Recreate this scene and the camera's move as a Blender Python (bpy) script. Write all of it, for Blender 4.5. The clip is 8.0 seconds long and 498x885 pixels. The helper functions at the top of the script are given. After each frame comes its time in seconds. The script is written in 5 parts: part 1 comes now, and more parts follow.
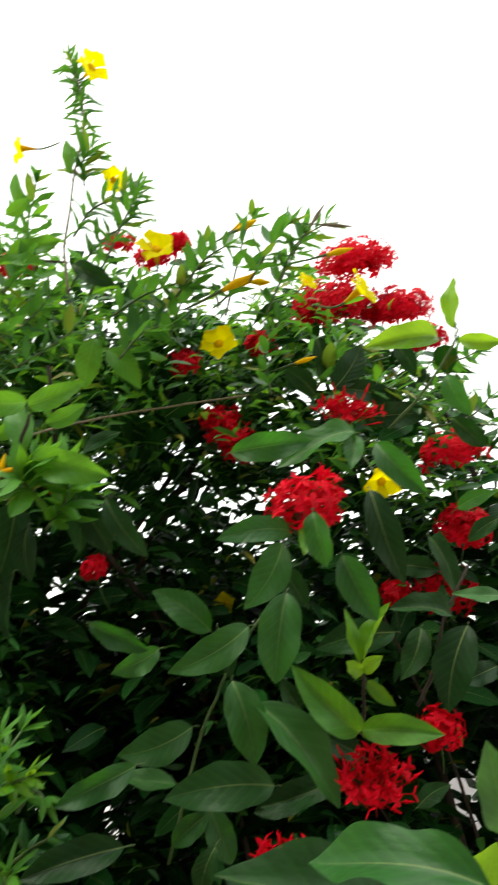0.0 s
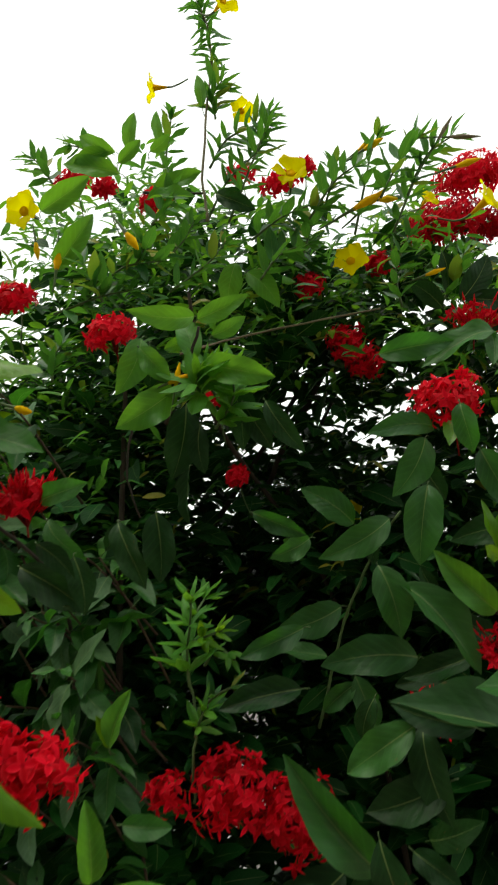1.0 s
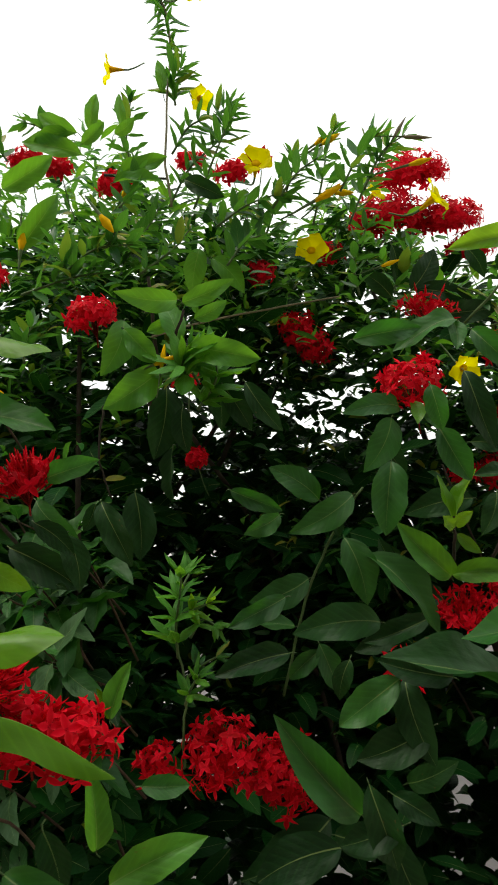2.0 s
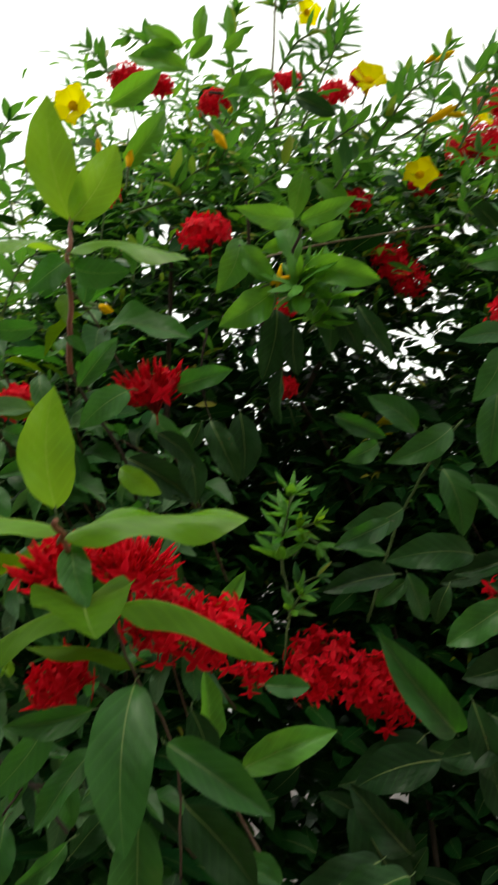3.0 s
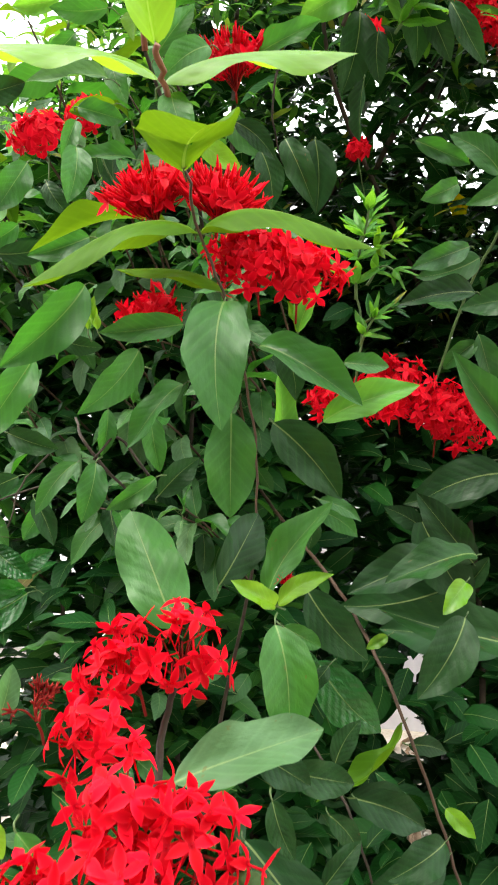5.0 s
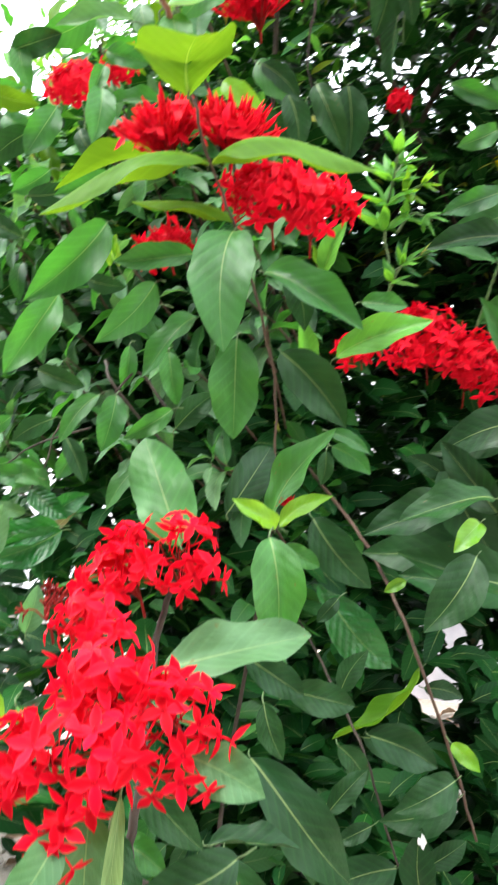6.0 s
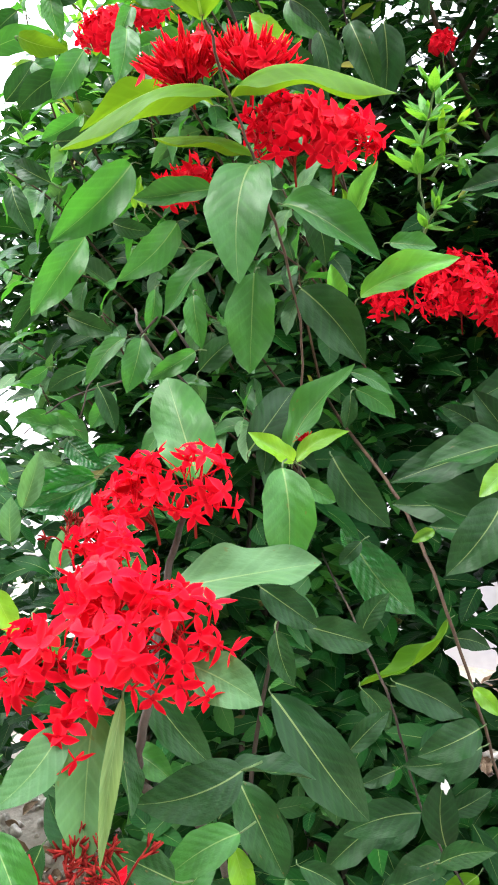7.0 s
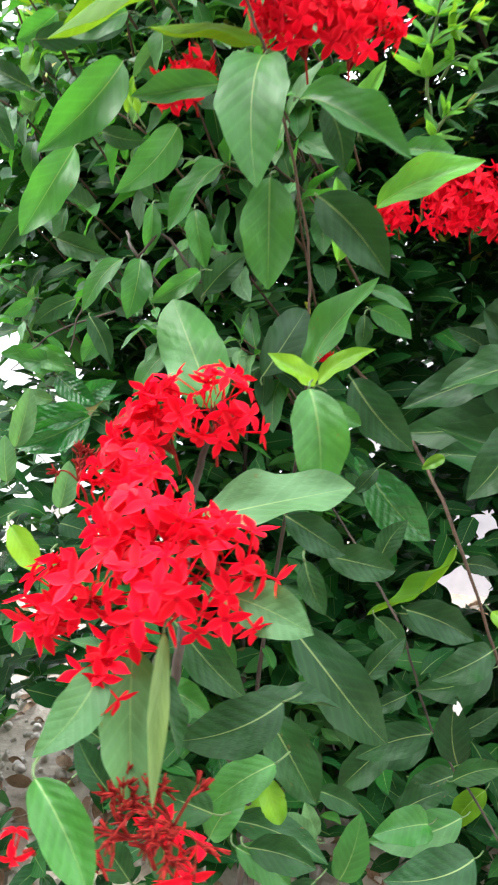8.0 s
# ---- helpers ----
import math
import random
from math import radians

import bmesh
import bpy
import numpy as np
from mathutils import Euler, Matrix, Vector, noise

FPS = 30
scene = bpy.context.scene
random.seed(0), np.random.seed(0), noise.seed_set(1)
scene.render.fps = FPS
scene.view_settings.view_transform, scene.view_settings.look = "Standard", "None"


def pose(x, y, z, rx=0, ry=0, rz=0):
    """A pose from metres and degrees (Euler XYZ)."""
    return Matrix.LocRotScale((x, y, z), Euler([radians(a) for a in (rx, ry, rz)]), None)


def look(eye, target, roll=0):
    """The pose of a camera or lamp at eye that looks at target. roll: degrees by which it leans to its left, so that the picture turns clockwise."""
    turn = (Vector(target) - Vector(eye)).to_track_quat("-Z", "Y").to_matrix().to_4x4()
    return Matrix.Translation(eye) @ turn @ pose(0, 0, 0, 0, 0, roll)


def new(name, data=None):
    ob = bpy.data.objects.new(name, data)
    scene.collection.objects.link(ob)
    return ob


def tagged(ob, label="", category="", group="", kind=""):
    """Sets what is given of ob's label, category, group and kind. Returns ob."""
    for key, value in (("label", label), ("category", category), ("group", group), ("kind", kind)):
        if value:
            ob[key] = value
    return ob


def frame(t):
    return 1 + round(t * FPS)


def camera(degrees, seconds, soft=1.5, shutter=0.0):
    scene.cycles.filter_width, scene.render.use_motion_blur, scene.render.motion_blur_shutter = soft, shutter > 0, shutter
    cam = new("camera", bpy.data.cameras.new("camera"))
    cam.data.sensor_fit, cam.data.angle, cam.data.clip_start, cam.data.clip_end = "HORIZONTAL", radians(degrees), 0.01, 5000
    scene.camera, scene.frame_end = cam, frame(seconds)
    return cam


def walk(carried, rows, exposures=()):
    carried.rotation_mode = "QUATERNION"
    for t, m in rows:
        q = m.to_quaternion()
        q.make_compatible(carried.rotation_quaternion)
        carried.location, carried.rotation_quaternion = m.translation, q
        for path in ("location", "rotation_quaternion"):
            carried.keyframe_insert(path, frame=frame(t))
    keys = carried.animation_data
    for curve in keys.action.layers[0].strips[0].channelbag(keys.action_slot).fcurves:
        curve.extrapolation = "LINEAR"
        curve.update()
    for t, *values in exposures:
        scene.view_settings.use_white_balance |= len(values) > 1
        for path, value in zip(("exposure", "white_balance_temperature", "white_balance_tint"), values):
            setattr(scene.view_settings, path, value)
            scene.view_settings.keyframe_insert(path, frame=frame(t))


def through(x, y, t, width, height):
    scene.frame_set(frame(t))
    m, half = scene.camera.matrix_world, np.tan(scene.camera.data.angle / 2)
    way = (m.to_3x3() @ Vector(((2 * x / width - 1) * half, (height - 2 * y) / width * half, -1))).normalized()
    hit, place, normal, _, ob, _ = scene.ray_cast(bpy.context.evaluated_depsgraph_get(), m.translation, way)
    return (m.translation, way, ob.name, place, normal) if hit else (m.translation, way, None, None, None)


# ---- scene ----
cam = camera(40.5, 8.0, 1.8, 0.4)
PATH = [
    (0, (0.13, -0.102, 1.498), (-0.139, 1.782, 2.115), -3.7),
    (0.5, (0.073, -0.125, 1.477), (-0.348, 1.76, 1.997), -0.7),
    (1, (0.063, -0.188, 1.429), (-0.472, 1.681, 1.902), -3.3),
    (1.2, (0.059, -0.2, 1.418), (-0.494, 1.668, 1.871), -3.2),
    (2.3, (-0.082, -0.255, 1.416), (-0.274, 1.696, 1.814), -6.1),
    (2.5, (-0.11, -0.258, 1.411), (-0.325, 1.695, 1.783), -5.8),
    (3, (-0.122, -0.258, 1.387), (-0.514, 1.683, 1.667), -2.7),
    (3.5, (-0.125, -0.239, 1.336), (-0.687, 1.673, 1.498), -1.9),
    (4, (-0.13, -0.249, 1.297), (-0.642, 1.672, 1.518), -1.7),
    (4.5, (-0.174, -0.245, 1.223), (-0.682, 1.689, 1.234), -1.0),
    (5.8, (-0.137, -0.258, 1.153), (-0.741, 1.647, 1.073), -2.4),
    (6, (-0.126, -0.254, 1.14), (-0.819, 1.618, 1.025), -0.6),
    (6.5, (-0.109, -0.242, 1.115), (-0.935, 1.566, 0.896), -1.4),
    (7, (-0.102, -0.249, 1.111), (-0.926, 1.563, 0.916), -0.6),
    (7.5, (-0.097, -0.246, 1.096), (-0.904, 1.565, 0.835), -1.7),
    (8, (-0.143, -0.235, 1.096), (-0.899, 1.58, 0.724), -1.9),
]
EXPOSURES = [
    (0, 0.87, 6800, 4), (0.5, 0.34, 6900, 2), (1, 0.12, 6900, 1), (2.5, 0.22, 6900, 1), (3, 0.26, 7000, 1), (3.5, 0.94, 7000, 1), (4.5, 1.68, 6900, 4), (6, 2.42, 6100, 10), (8, 2.42, 6100, 10)]
walk(cam, [(t, look(eye, target, roll)) for t, eye, target, roll in PATH], EXPOSURES)

# ---- light: a bright hazy sky and a high, veiled sun ----
SUN_ELEVATION, SUN_BEARING = radians(66), radians(-150)
world = bpy.data.worlds.new("world")
scene.world = world
world.use_nodes = True
sky = world.node_tree.nodes.new("ShaderNodeTexSky")
sky.sky_type, sky.sun_disc = "NISHITA", False
sky.sun_elevation, sky.sun_rotation = SUN_ELEVATION, SUN_BEARING
sky.air_density, sky.dust_density, sky.ozone_density = 1.0, 9.0, 1.0
background = world.node_tree.nodes["Background"]
background.inputs["Strength"].default_value = 0.15
veil = world.node_tree.nodes.new("ShaderNodeMix")
veil.data_type = "RGBA"
veil.inputs[0].default_value, veil.inputs[7].default_value = 0.75, (10.4, 10.5, 10.6, 1)  # thin white cloud over all the sky
world.node_tree.links.new(sky.outputs["Color"], veil.inputs[6])
world.node_tree.links.new(veil.outputs[2], background.inputs["Color"])
sun = new("sun", bpy.data.lights.new("sun", "SUN"))
sun.data.energy, sun.data.angle, sun.data.color = 1.0, radians(30), (1.0, 0.96, 0.9)
sun.matrix_world = look(
    (10 * math.sin(SUN_BEARING) * math.cos(SUN_ELEVATION), 10 * math.cos(SUN_BEARING) * math.cos(SUN_ELEVATION), 10 * math.sin(SUN_ELEVATION)), (0, 0, 0))

# ---- materials ----


class Nodes:
    """A node material, built up node by node."""

    def __init__(self, name):
        self.material = bpy.data.materials.new(name)
        self.material.use_nodes = True
        self.tree = self.material.node_tree
        self.bsdf = self.tree.nodes["Principled BSDF"]
        self.out = self.tree.nodes["Material Output"]

    def add(self, kind, **inputs):
        node = self.tree.nodes.new("ShaderNode" + kind)
        for key, value in inputs.items():
            self.put(node, key.replace("_", " "), value)
        return node

    def put(self, node, key, value):
        socket = node.inputs[int(key)] if key.isdigit() else node.inputs[key]
        if isinstance(value, bpy.types.NodeSocket):
            self.tree.links.new(value, socket)
        else:
            socket.default_value = value

    def calc(self, operation, *values):
        node = self.tree.nodes.new("ShaderNodeMath")
        node.operation = operation
        for i, value in enumerate(values):
            self.put(node, str(i), value)
        return node.outputs[0]

    def ramp(self, fac, *stops):
        node = self.tree.nodes.new("ShaderNodeValToRGB")
        while len(node.color_ramp.elements) < len(stops):
            node.color_ramp.elements.new(0.5)
        for element, (at, colour) in zip(node.color_ramp.elements, stops):
            element.position, element.color = at, (*colour, 1) if len(colour) == 3 else colour
        self.put(node, "Fac", fac)
        return node.outputs["Color"]

    def mix(self, fac, a, b, blend="MIX"):
        node = self.tree.nodes.new("ShaderNodeMix")
        node.data_type, node.blend_type = "RGBA", blend
        self.put(node, "0", fac)
        for socket, value in ((node.inputs[6], a), (node.inputs[7], b)):
            if isinstance(value, bpy.types.NodeSocket):
                self.tree.links.new(value, socket)
            else:
                socket.default_value = (*value, 1)
        return node.outputs[2]

    def chance(self):
        """A random number for each object and each loose piece of a mesh."""
        a = self.add("ObjectInfo").outputs["Random"]
        b = self.add("NewGeometry").outputs["Random Per Island"]
        return self.calc("FRACT", self.calc("ADD", a, b))

    def bump(self, height, strength, distance):
        self.put(self.bsdf, "Normal", self.add("Bump", Height=height, Strength=strength, Distance=distance).outputs[0])

    def noise(self, scale, detail=3.0):
        place = self.add("TexCoord").outputs["Object"]
        return self.add("TexNoise", Vector=place, Scale=scale, Detail=detail).outputs["Fac"]


def thin(n, colour, through, share):
    """Lets part of the light through a leaf or petal."""
    veil = n.add("BsdfTranslucent", Color=through)
    both = n.add("MixShader", Fac=share)
    n.tree.links.new(n.bsdf.outputs[0], both.inputs[1])
    n.tree.links.new(veil.outputs[0], both.inputs[2])
    n.tree.links.new(both.outputs[0], n.out.inputs["Surface"])
    n.put(n.bsdf, "Base Color", colour)


def leaf_material(name, low, high, glow, rough=0.3, veins=8.0, relief=0.22, share=0.3, faded=0.0, pale_rib=0.4, blemish=0.5, gloss=0.42):
    n = Nodes(name)
    uv = n.add("SeparateXYZ", Vector=n.add("TexCoord").outputs["UV"])
    side = n.calc("ABSOLUTE", n.calc("SUBTRACT", uv.outputs[1], 0.5))
    along = uv.outputs[0]
    luck = n.chance()
    body = n.ramp(luck, (0.0, low), (0.55, tuple((a + b) / 2 for a, b in zip(low, high))), (1.0, high))
    cloud = n.add("TexNoise", Vector=n.add("TexCoord").outputs["Object"], Scale=3.2, Detail=4.0).outputs["Fac"]
    hue = n.calc("FRACT", n.calc("MULTIPLY", luck, 7.31))
    body = n.mix(n.calc("MULTIPLY", n.calc("POWER", hue, 2.0), 0.4), body, (low[0] * 1.6, 0.5 * (low[1] + high[1]), high[2] * 1.4))
    patch = n.calc("SMOOTH_MIN", 1.0, n.calc("MAXIMUM", 0.0, n.calc("MULTIPLY", n.calc("SUBTRACT", cloud, 0.34), 3.0)), 0.1)
    body = n.mix(n.calc("MULTIPLY", patch, 0.5), body, tuple(0.45 * v for v in low))
    if faded:
        body = n.mix(n.calc("MULTIPLY", n.calc("GREATER_THAN", hue, 1.0 - faded), 0.85), body, (0.32, 0.27, 0.03))
    # side veins run forward from the midrib
    wave = n.calc("SINE", n.calc("MULTIPLY", n.calc("SUBTRACT", n.calc("MULTIPLY", along, veins), n.calc("MULTIPLY", side, 4.5)), 6.283))
    wave = n.calc("MULTIPLY", wave, n.calc("ADD", 0.55, n.calc("MULTIPLY", cloud, 0.8)))
    ridge = n.calc("POWER", n.calc("ADD", n.calc("MULTIPLY", wave, 0.5), 0.5), 6.0)
    body = n.mix(n.calc("MULTIPLY", ridge, 0.12), body, tuple(min(1, 1.8 * v) for v in high))
    rib = n.calc("LESS_THAN", side, n.calc("MULTIPLY", n.calc("SUBTRACT", 1.05, along), 0.017))
    body = n.mix(n.calc("MULTIPLY", rib, pale_rib), body, (0.32, 0.42, 0.14))
    # brown specks on a few leaves
    speck = n.add("TexNoise", Vector=n.add("TexCoord").outputs["Object"], Scale=9.0, Detail=2.0).outputs["Fac"]
    spot = n.calc("MULTIPLY", n.calc("GREATER_THAN", speck, 0.71), n.calc("GREATER_THAN", luck, 0.72))
    body = n.mix(n.calc("MULTIPLY", spot, blemish), body, (0.12, 0.06, 0.02))
    thin(n, body, n.mix(0.75, body, glow), share)
    n.put(n.bsdf, "Roughness", n.calc("ADD", rough - 0.1, n.calc("MULTIPLY", patch, 0.24)))
    n.put(n.bsdf, "Specular IOR Level", gloss)
    grain = n.noise(30.0, 3.0)
    height = n.calc("ADD", n.calc("ADD", n.calc("MULTIPLY", wave, -0.12), n.calc("MULTIPLY", grain, 0.22)), n.calc("MULTIPLY", cloud, 3.0))
    n.bump(n.calc("SUBTRACT", height, n.calc("MULTIPLY", rib, 0.3)), relief, 0.004)
    return n.material


GREEN = leaf_material("ixora_leaf", (0.014, 0.08, 0.015), (0.05, 0.185, 0.028), (0.1, 0.4, 0.018), rough=0.48)
# dark green leaves; low and recessed ones also carry shade in this colour
DEEP = leaf_material("ixora_dark_shaded_leaf", (0.006, 0.032, 0.007), (0.018, 0.07, 0.013), (0.04, 0.17, 0.012), rough=0.48, share=0.14, gloss=0.22)
YOUNG = leaf_material("ixora_young_leaf", (0.075, 0.27, 0.013), (0.14, 0.37, 0.02), (0.4, 0.64, 0.025), share=0.5, relief=0.12)
# olive tone of leaves backlit from below, put into the leaf colour
OLIVE = leaf_material("ixora_olive_leaf", (0.04, 0.13, 0.005), (0.075, 0.18, 0.007), (0.22, 0.38, 0.008), share=0.33, relief=0.12, rough=0.5, gloss=0.08)
# lighter copy of the leaf green, with light from above in its colour
LIGHT = leaf_material("ixora_light_leaf", (0.04, 0.2, 0.016), (0.1, 0.33, 0.03), (0.26, 0.58, 0.025), share=0.38, rough=0.45)
# pale grey-green: the sky's sheen on these leaves is put into the colour
PALE = leaf_material("ixora_sheen_leaf", (0.055, 0.14, 0.058), (0.1, 0.205, 0.082), (0.14, 0.36, 0.04), rough=0.5, gloss=0.26)
EDGE = leaf_material("ixora_leaf_margin", (0.12, 0.2, 0.06), (0.17, 0.26, 0.09), (0.3, 0.42, 0.1), rough=0.5, gloss=0.2)
RIBBED = leaf_material("ribbed_leaf", (0.006, 0.07, 0.012), (0.018, 0.13, 0.022), (0.06, 0.3, 0.02), rough=0.22, veins=9.0, relief=0.7)
VINE_LEAF = leaf_material("allamanda_leaf", (0.01, 0.085, 0.026), (0.06, 0.22, 0.04), (0.17, 0.46, 0.03), share=0.36, veins=5.0, relief=0.12, blemish=0.8, faded=0.11)
# darkened copy of the leaf green: the hedge's inner shade is in the colour
INNER_SHADE = leaf_material("ixora_inner_shade_leaf", (0.004, 0.028, 0.006), (0.014, 0.08, 0.011), (0.05, 0.22, 0.01), share=0.08, rough=0.5, gloss=0.1)


def petal_material(name, low, high, glow, share=0.3, rough=0.5, edge=None):
    n = Nodes(name)
    luck = n.chance()
    grain = n.noise(160.0, 3.0)
    body = n.mix(n.calc("MULTIPLY", grain, 0.35), n.ramp(luck, (0.0, low), (1.0, high)), low)
    if edge:
        uv = n.add("SeparateXYZ", Vector=n.add("TexCoord").outputs["UV"])
        body = n.mix(n.calc("MULTIPLY", n.calc("POWER", uv.outputs[1], 4.0), 0.6), body, edge)
        body = n.mix(n.calc("MULTIPLY", n.calc("LESS_THAN", uv.outputs[0], 0.12), 0.6), body, (0.16, 0.0, 0.005))
    thin(n, body, glow, share)
    n.put(n.bsdf, "Roughness", rough)
    n.put(n.bsdf, "Specular IOR Level", 0.06)
    n.bump(grain, 0.15, 0.001)
    return n.material


RED = petal_material("red_petal", (0.38, 0.001, 0.006), (0.78, 0.003, 0.026), (0.9, 0.003, 0.024, 1), share=0.28, edge=(0.92, 0.03, 0.06))
SPENT = petal_material("spent_stalk", (0.14, 0.008, 0.008), (0.26, 0.02, 0.014), (0.28, 0.02, 0.015, 1), share=0.05)
YELLOW = petal_material("yellow_petal", (0.92, 0.74, 0.002), (0.96, 0.82, 0.004), (1.0, 0.9, 0.006, 1), share=0.6)
ORANGE = petal_material("yellow_bud_skin", (0.8, 0.42, 0.005), (0.88, 0.58, 0.008), (0.9, 0.6, 0.01, 1), share=0.15)


def solid_material(name, low, high, scale, rough, relief, distance=0.003):
    n = Nodes(name)
    coarse, fine = n.noise(scale, 4.0), n.noise(scale * 7, 5.0)
    both = n.calc("ADD", n.calc("MULTIPLY", coarse, 0.65), n.calc("MULTIPLY", fine, 0.35))
    body = n.ramp(both, (0.32, low), (0.68, high))
    n.put(n.bsdf, "Base Color", n.mix(n.calc("MULTIPLY", n.chance(), 0.3), body, low))
    n.put(n.bsdf, "Roughness", rough)
    n.bump(both, relief, distance)
    return n.material


BARK = solid_material("bark", (0.014, 0.01, 0.006), (0.05, 0.034, 0.021), 40.0, 0.85, 0.7)
GREEN_STEM = solid_material("green_stem", (0.04, 0.085, 0.02), (0.09, 0.15, 0.04), 60.0, 0.6, 0.3)
BROWN_STEM = solid_material("brown_stem", (0.032, 0.016, 0.008), (0.085, 0.045, 0.022), 60.0, 0.7, 0.5)
TAN_STEM = solid_material("tan_stem", (0.1, 0.085, 0.045), (0.24, 0.2, 0.12), 60.0, 0.7, 0.4)
RED_STEM = solid_material("red_stem", (0.13, 0.035, 0.02), (0.25, 0.09, 0.04), 60.0, 0.55, 0.3)
EARTH = solid_material("earth", (0.3, 0.25, 0.19), (0.56, 0.5, 0.42), 9.0, 0.95, 0.8, 0.02)
PEBBLE = solid_material("pebble", (0.4, 0.36, 0.3), (0.72, 0.67, 0.6), 50.0, 0.9, 0.5)
LITTER = solid_material("dead_leaf", (0.12, 0.06, 0.03), (0.4, 0.28, 0.17), 30.0, 0.85, 0.5)
WHITEWASH = solid_material("whitewash", (0.6, 0.575, 0.62), (0.78, 0.755, 0.8), 5.0, 0.9, 0.25, 0.004)
BLOCKER = solid_material("blocker_beige", (0.16, 0.14, 0.12), (0.26, 0.24, 0.2), 4.0, 0.9, 0.3, 0.004)
BLOTCH_WHITE = solid_material("blotch_colour", (0.6, 0.6, 0.58), (0.82, 0.82, 0.8), 200.0, 0.9, 0.4, 0.001)
CONCRETE = solid_material("grey_concrete", (0.2, 0.2, 0.2), (0.38, 0.37, 0.36), 7.0, 0.9, 0.5, 0.006)

# ---- builders ----
CHANCE = random.Random(7)


def mesh_of(name, verts, faces, material, uvs=None):
    mesh = bpy.data.meshes.new(name)
    mesh.from_pydata(verts, [], faces)
    if uvs:
        layer = mesh.uv_layers.new(name="UVMap")
        index = np.empty(len(mesh.loops), dtype=np.int32)
        mesh.loops.foreach_get("vertex_index", index)
        layer.data.foreach_set("uv", np.asarray(uvs, dtype=np.float32)[index].ravel())
    mesh.polygons.foreach_set("use_smooth", [True] * len(mesh.polygons))
    mesh.materials.append(material)
    mesh.update()
    return mesh


def part(name, mesh, parent, m=None, label="", kind=""):
    ob = new(name, mesh)
    ob.parent = parent
    if m is not None:
        ob.matrix_basis = m
    return tagged(ob, label=label, kind=kind)


class Plant:
    """A thing: an Empty at its foot that carries its parts."""

    def __init__(self, name, foot, label, category, group=""):
        self.empty = tagged(new(name), label, category, group)
        self.empty.empty_display_size = 0.1
        self.foot = Vector(foot)
        self.empty.location = self.foot

    def add(self, name, mesh, m=None, label="", kind=""):
        place = Matrix.Translation(-self.foot) @ (m if m is not None else Matrix())
        return part(name, mesh, self.empty, place, label, kind)


def blade(rows, cols, curl, fold, wave, sharp, phase, bend=0.0, tip=2.0):
    """A leaf blade one long and one wide: points, faces and places on the blade."""
    verts, faces, uvs = [], [], []
    for i in range(rows + 1):
        x = i / rows
        u = 2 * x ** 0.9 - 1
        half = 0.5 * (1 - abs(u) ** (2.3 if u < 0 else tip)) ** (0.72 if u < 0 else sharp) if 0 < i < rows else 0.012
        if i == 0:
            half = 0.03
        lift = curl * math.sin(math.pi * x ** 0.7) + wave * 0.2 * math.sin(5.0 * x + phase)
        drift = bend * 4 * x * (1 - x)
        for j in range(cols + 1):
            s = 2 * j / cols - 1
            uneven = 1 + 0.028 * math.sin(17 * x + phase * 3 + s) + 0.016 * math.sin(31 * x + phase * 5 + 2 * s)
            y = s * half * uneven
            edge = wave * math.sin(11 * x + phase + (1.7 if s > 0 else 0)) * s * s * half * 2
            verts.append((x, y + drift, lift + fold * abs(y) + edge))
            uvs.append((x, 0.5 + y))
    for i in range(rows):
        for j in range(cols):
            a = i * (cols + 1) + j
            faces.append((a, a + cols + 1, a + cols + 2, a + 1))
    return verts, faces, uvs


BLADES = {}


def blade_mesh(material, curl, fine, kind):
    key = (material.name, round(curl * 25), fine, kind)
    if key not in BLADES:
        rows, cols = (22, 6) if fine else (5, 2)
        v, f, u = blade(rows, cols, curl, (0.1, 0.26, 0.18, 0.1, 0.26, 0.18, -0.2, -0.12)[kind], 0.026 + 0.016 * (kind % 3), (0.85, 1.0, 0.9, 0.95, 0.8, 1.05, 0.9, 0.7)[kind], kind * 1.3,
                        (-0.12, 0.1, 0.0, 0.16, -0.05, 0.05, 0.0, 0.0)[kind], (1.8, 2.2, 2.5, 1.7, 2.0, 2.3, 1.9, 3.2)[kind])
        BLADES[key] = mesh_of("leaf", v, f, material, u)
    return BLADES[key]


def set_blade(base, tip, width, roll):
    base, tip = Vector(base), Vector(tip)
    axis = tip - base
    length = axis.length
    axis.normalize()
    up = Vector((0, -0.35, 1))
    up = (up - axis * up.dot(axis)).normalized()
    side = up.cross(axis)
    up = up * math.cos(radians(roll)) + side * math.sin(radians(roll))
    side = up.cross(axis)
    m = Matrix.Identity(4)
    for i in range(3):
        m[i][0], m[i][1], m[i][2], m[i][3] = axis[i] * length, side[i] * width, up[i] * length, base[i]
    return m


TWIGS = {}


def leaf(plant, base, tip, width, roll, curl, material, kind=None):
    heap = TWIGS.setdefault(plant, Heap())
    b = Vector(base)
    out = (b - Vector(tip)).normalized()
    bow = b + out * 0.005 + Vector((0, 0.002, -0.0005))
    heap.put(tube([b - out * 0.004, b + out * 0.002, bow, bow + out * 0.003 + Vector((0, 0.007, -0.002))], 0.0006, 0.0008, 5))
    return plant.add("leaf", blade_mesh(material, curl, True, CHANCE.randrange(6) if kind is None else kind), set_blade(base, tip, width, roll))


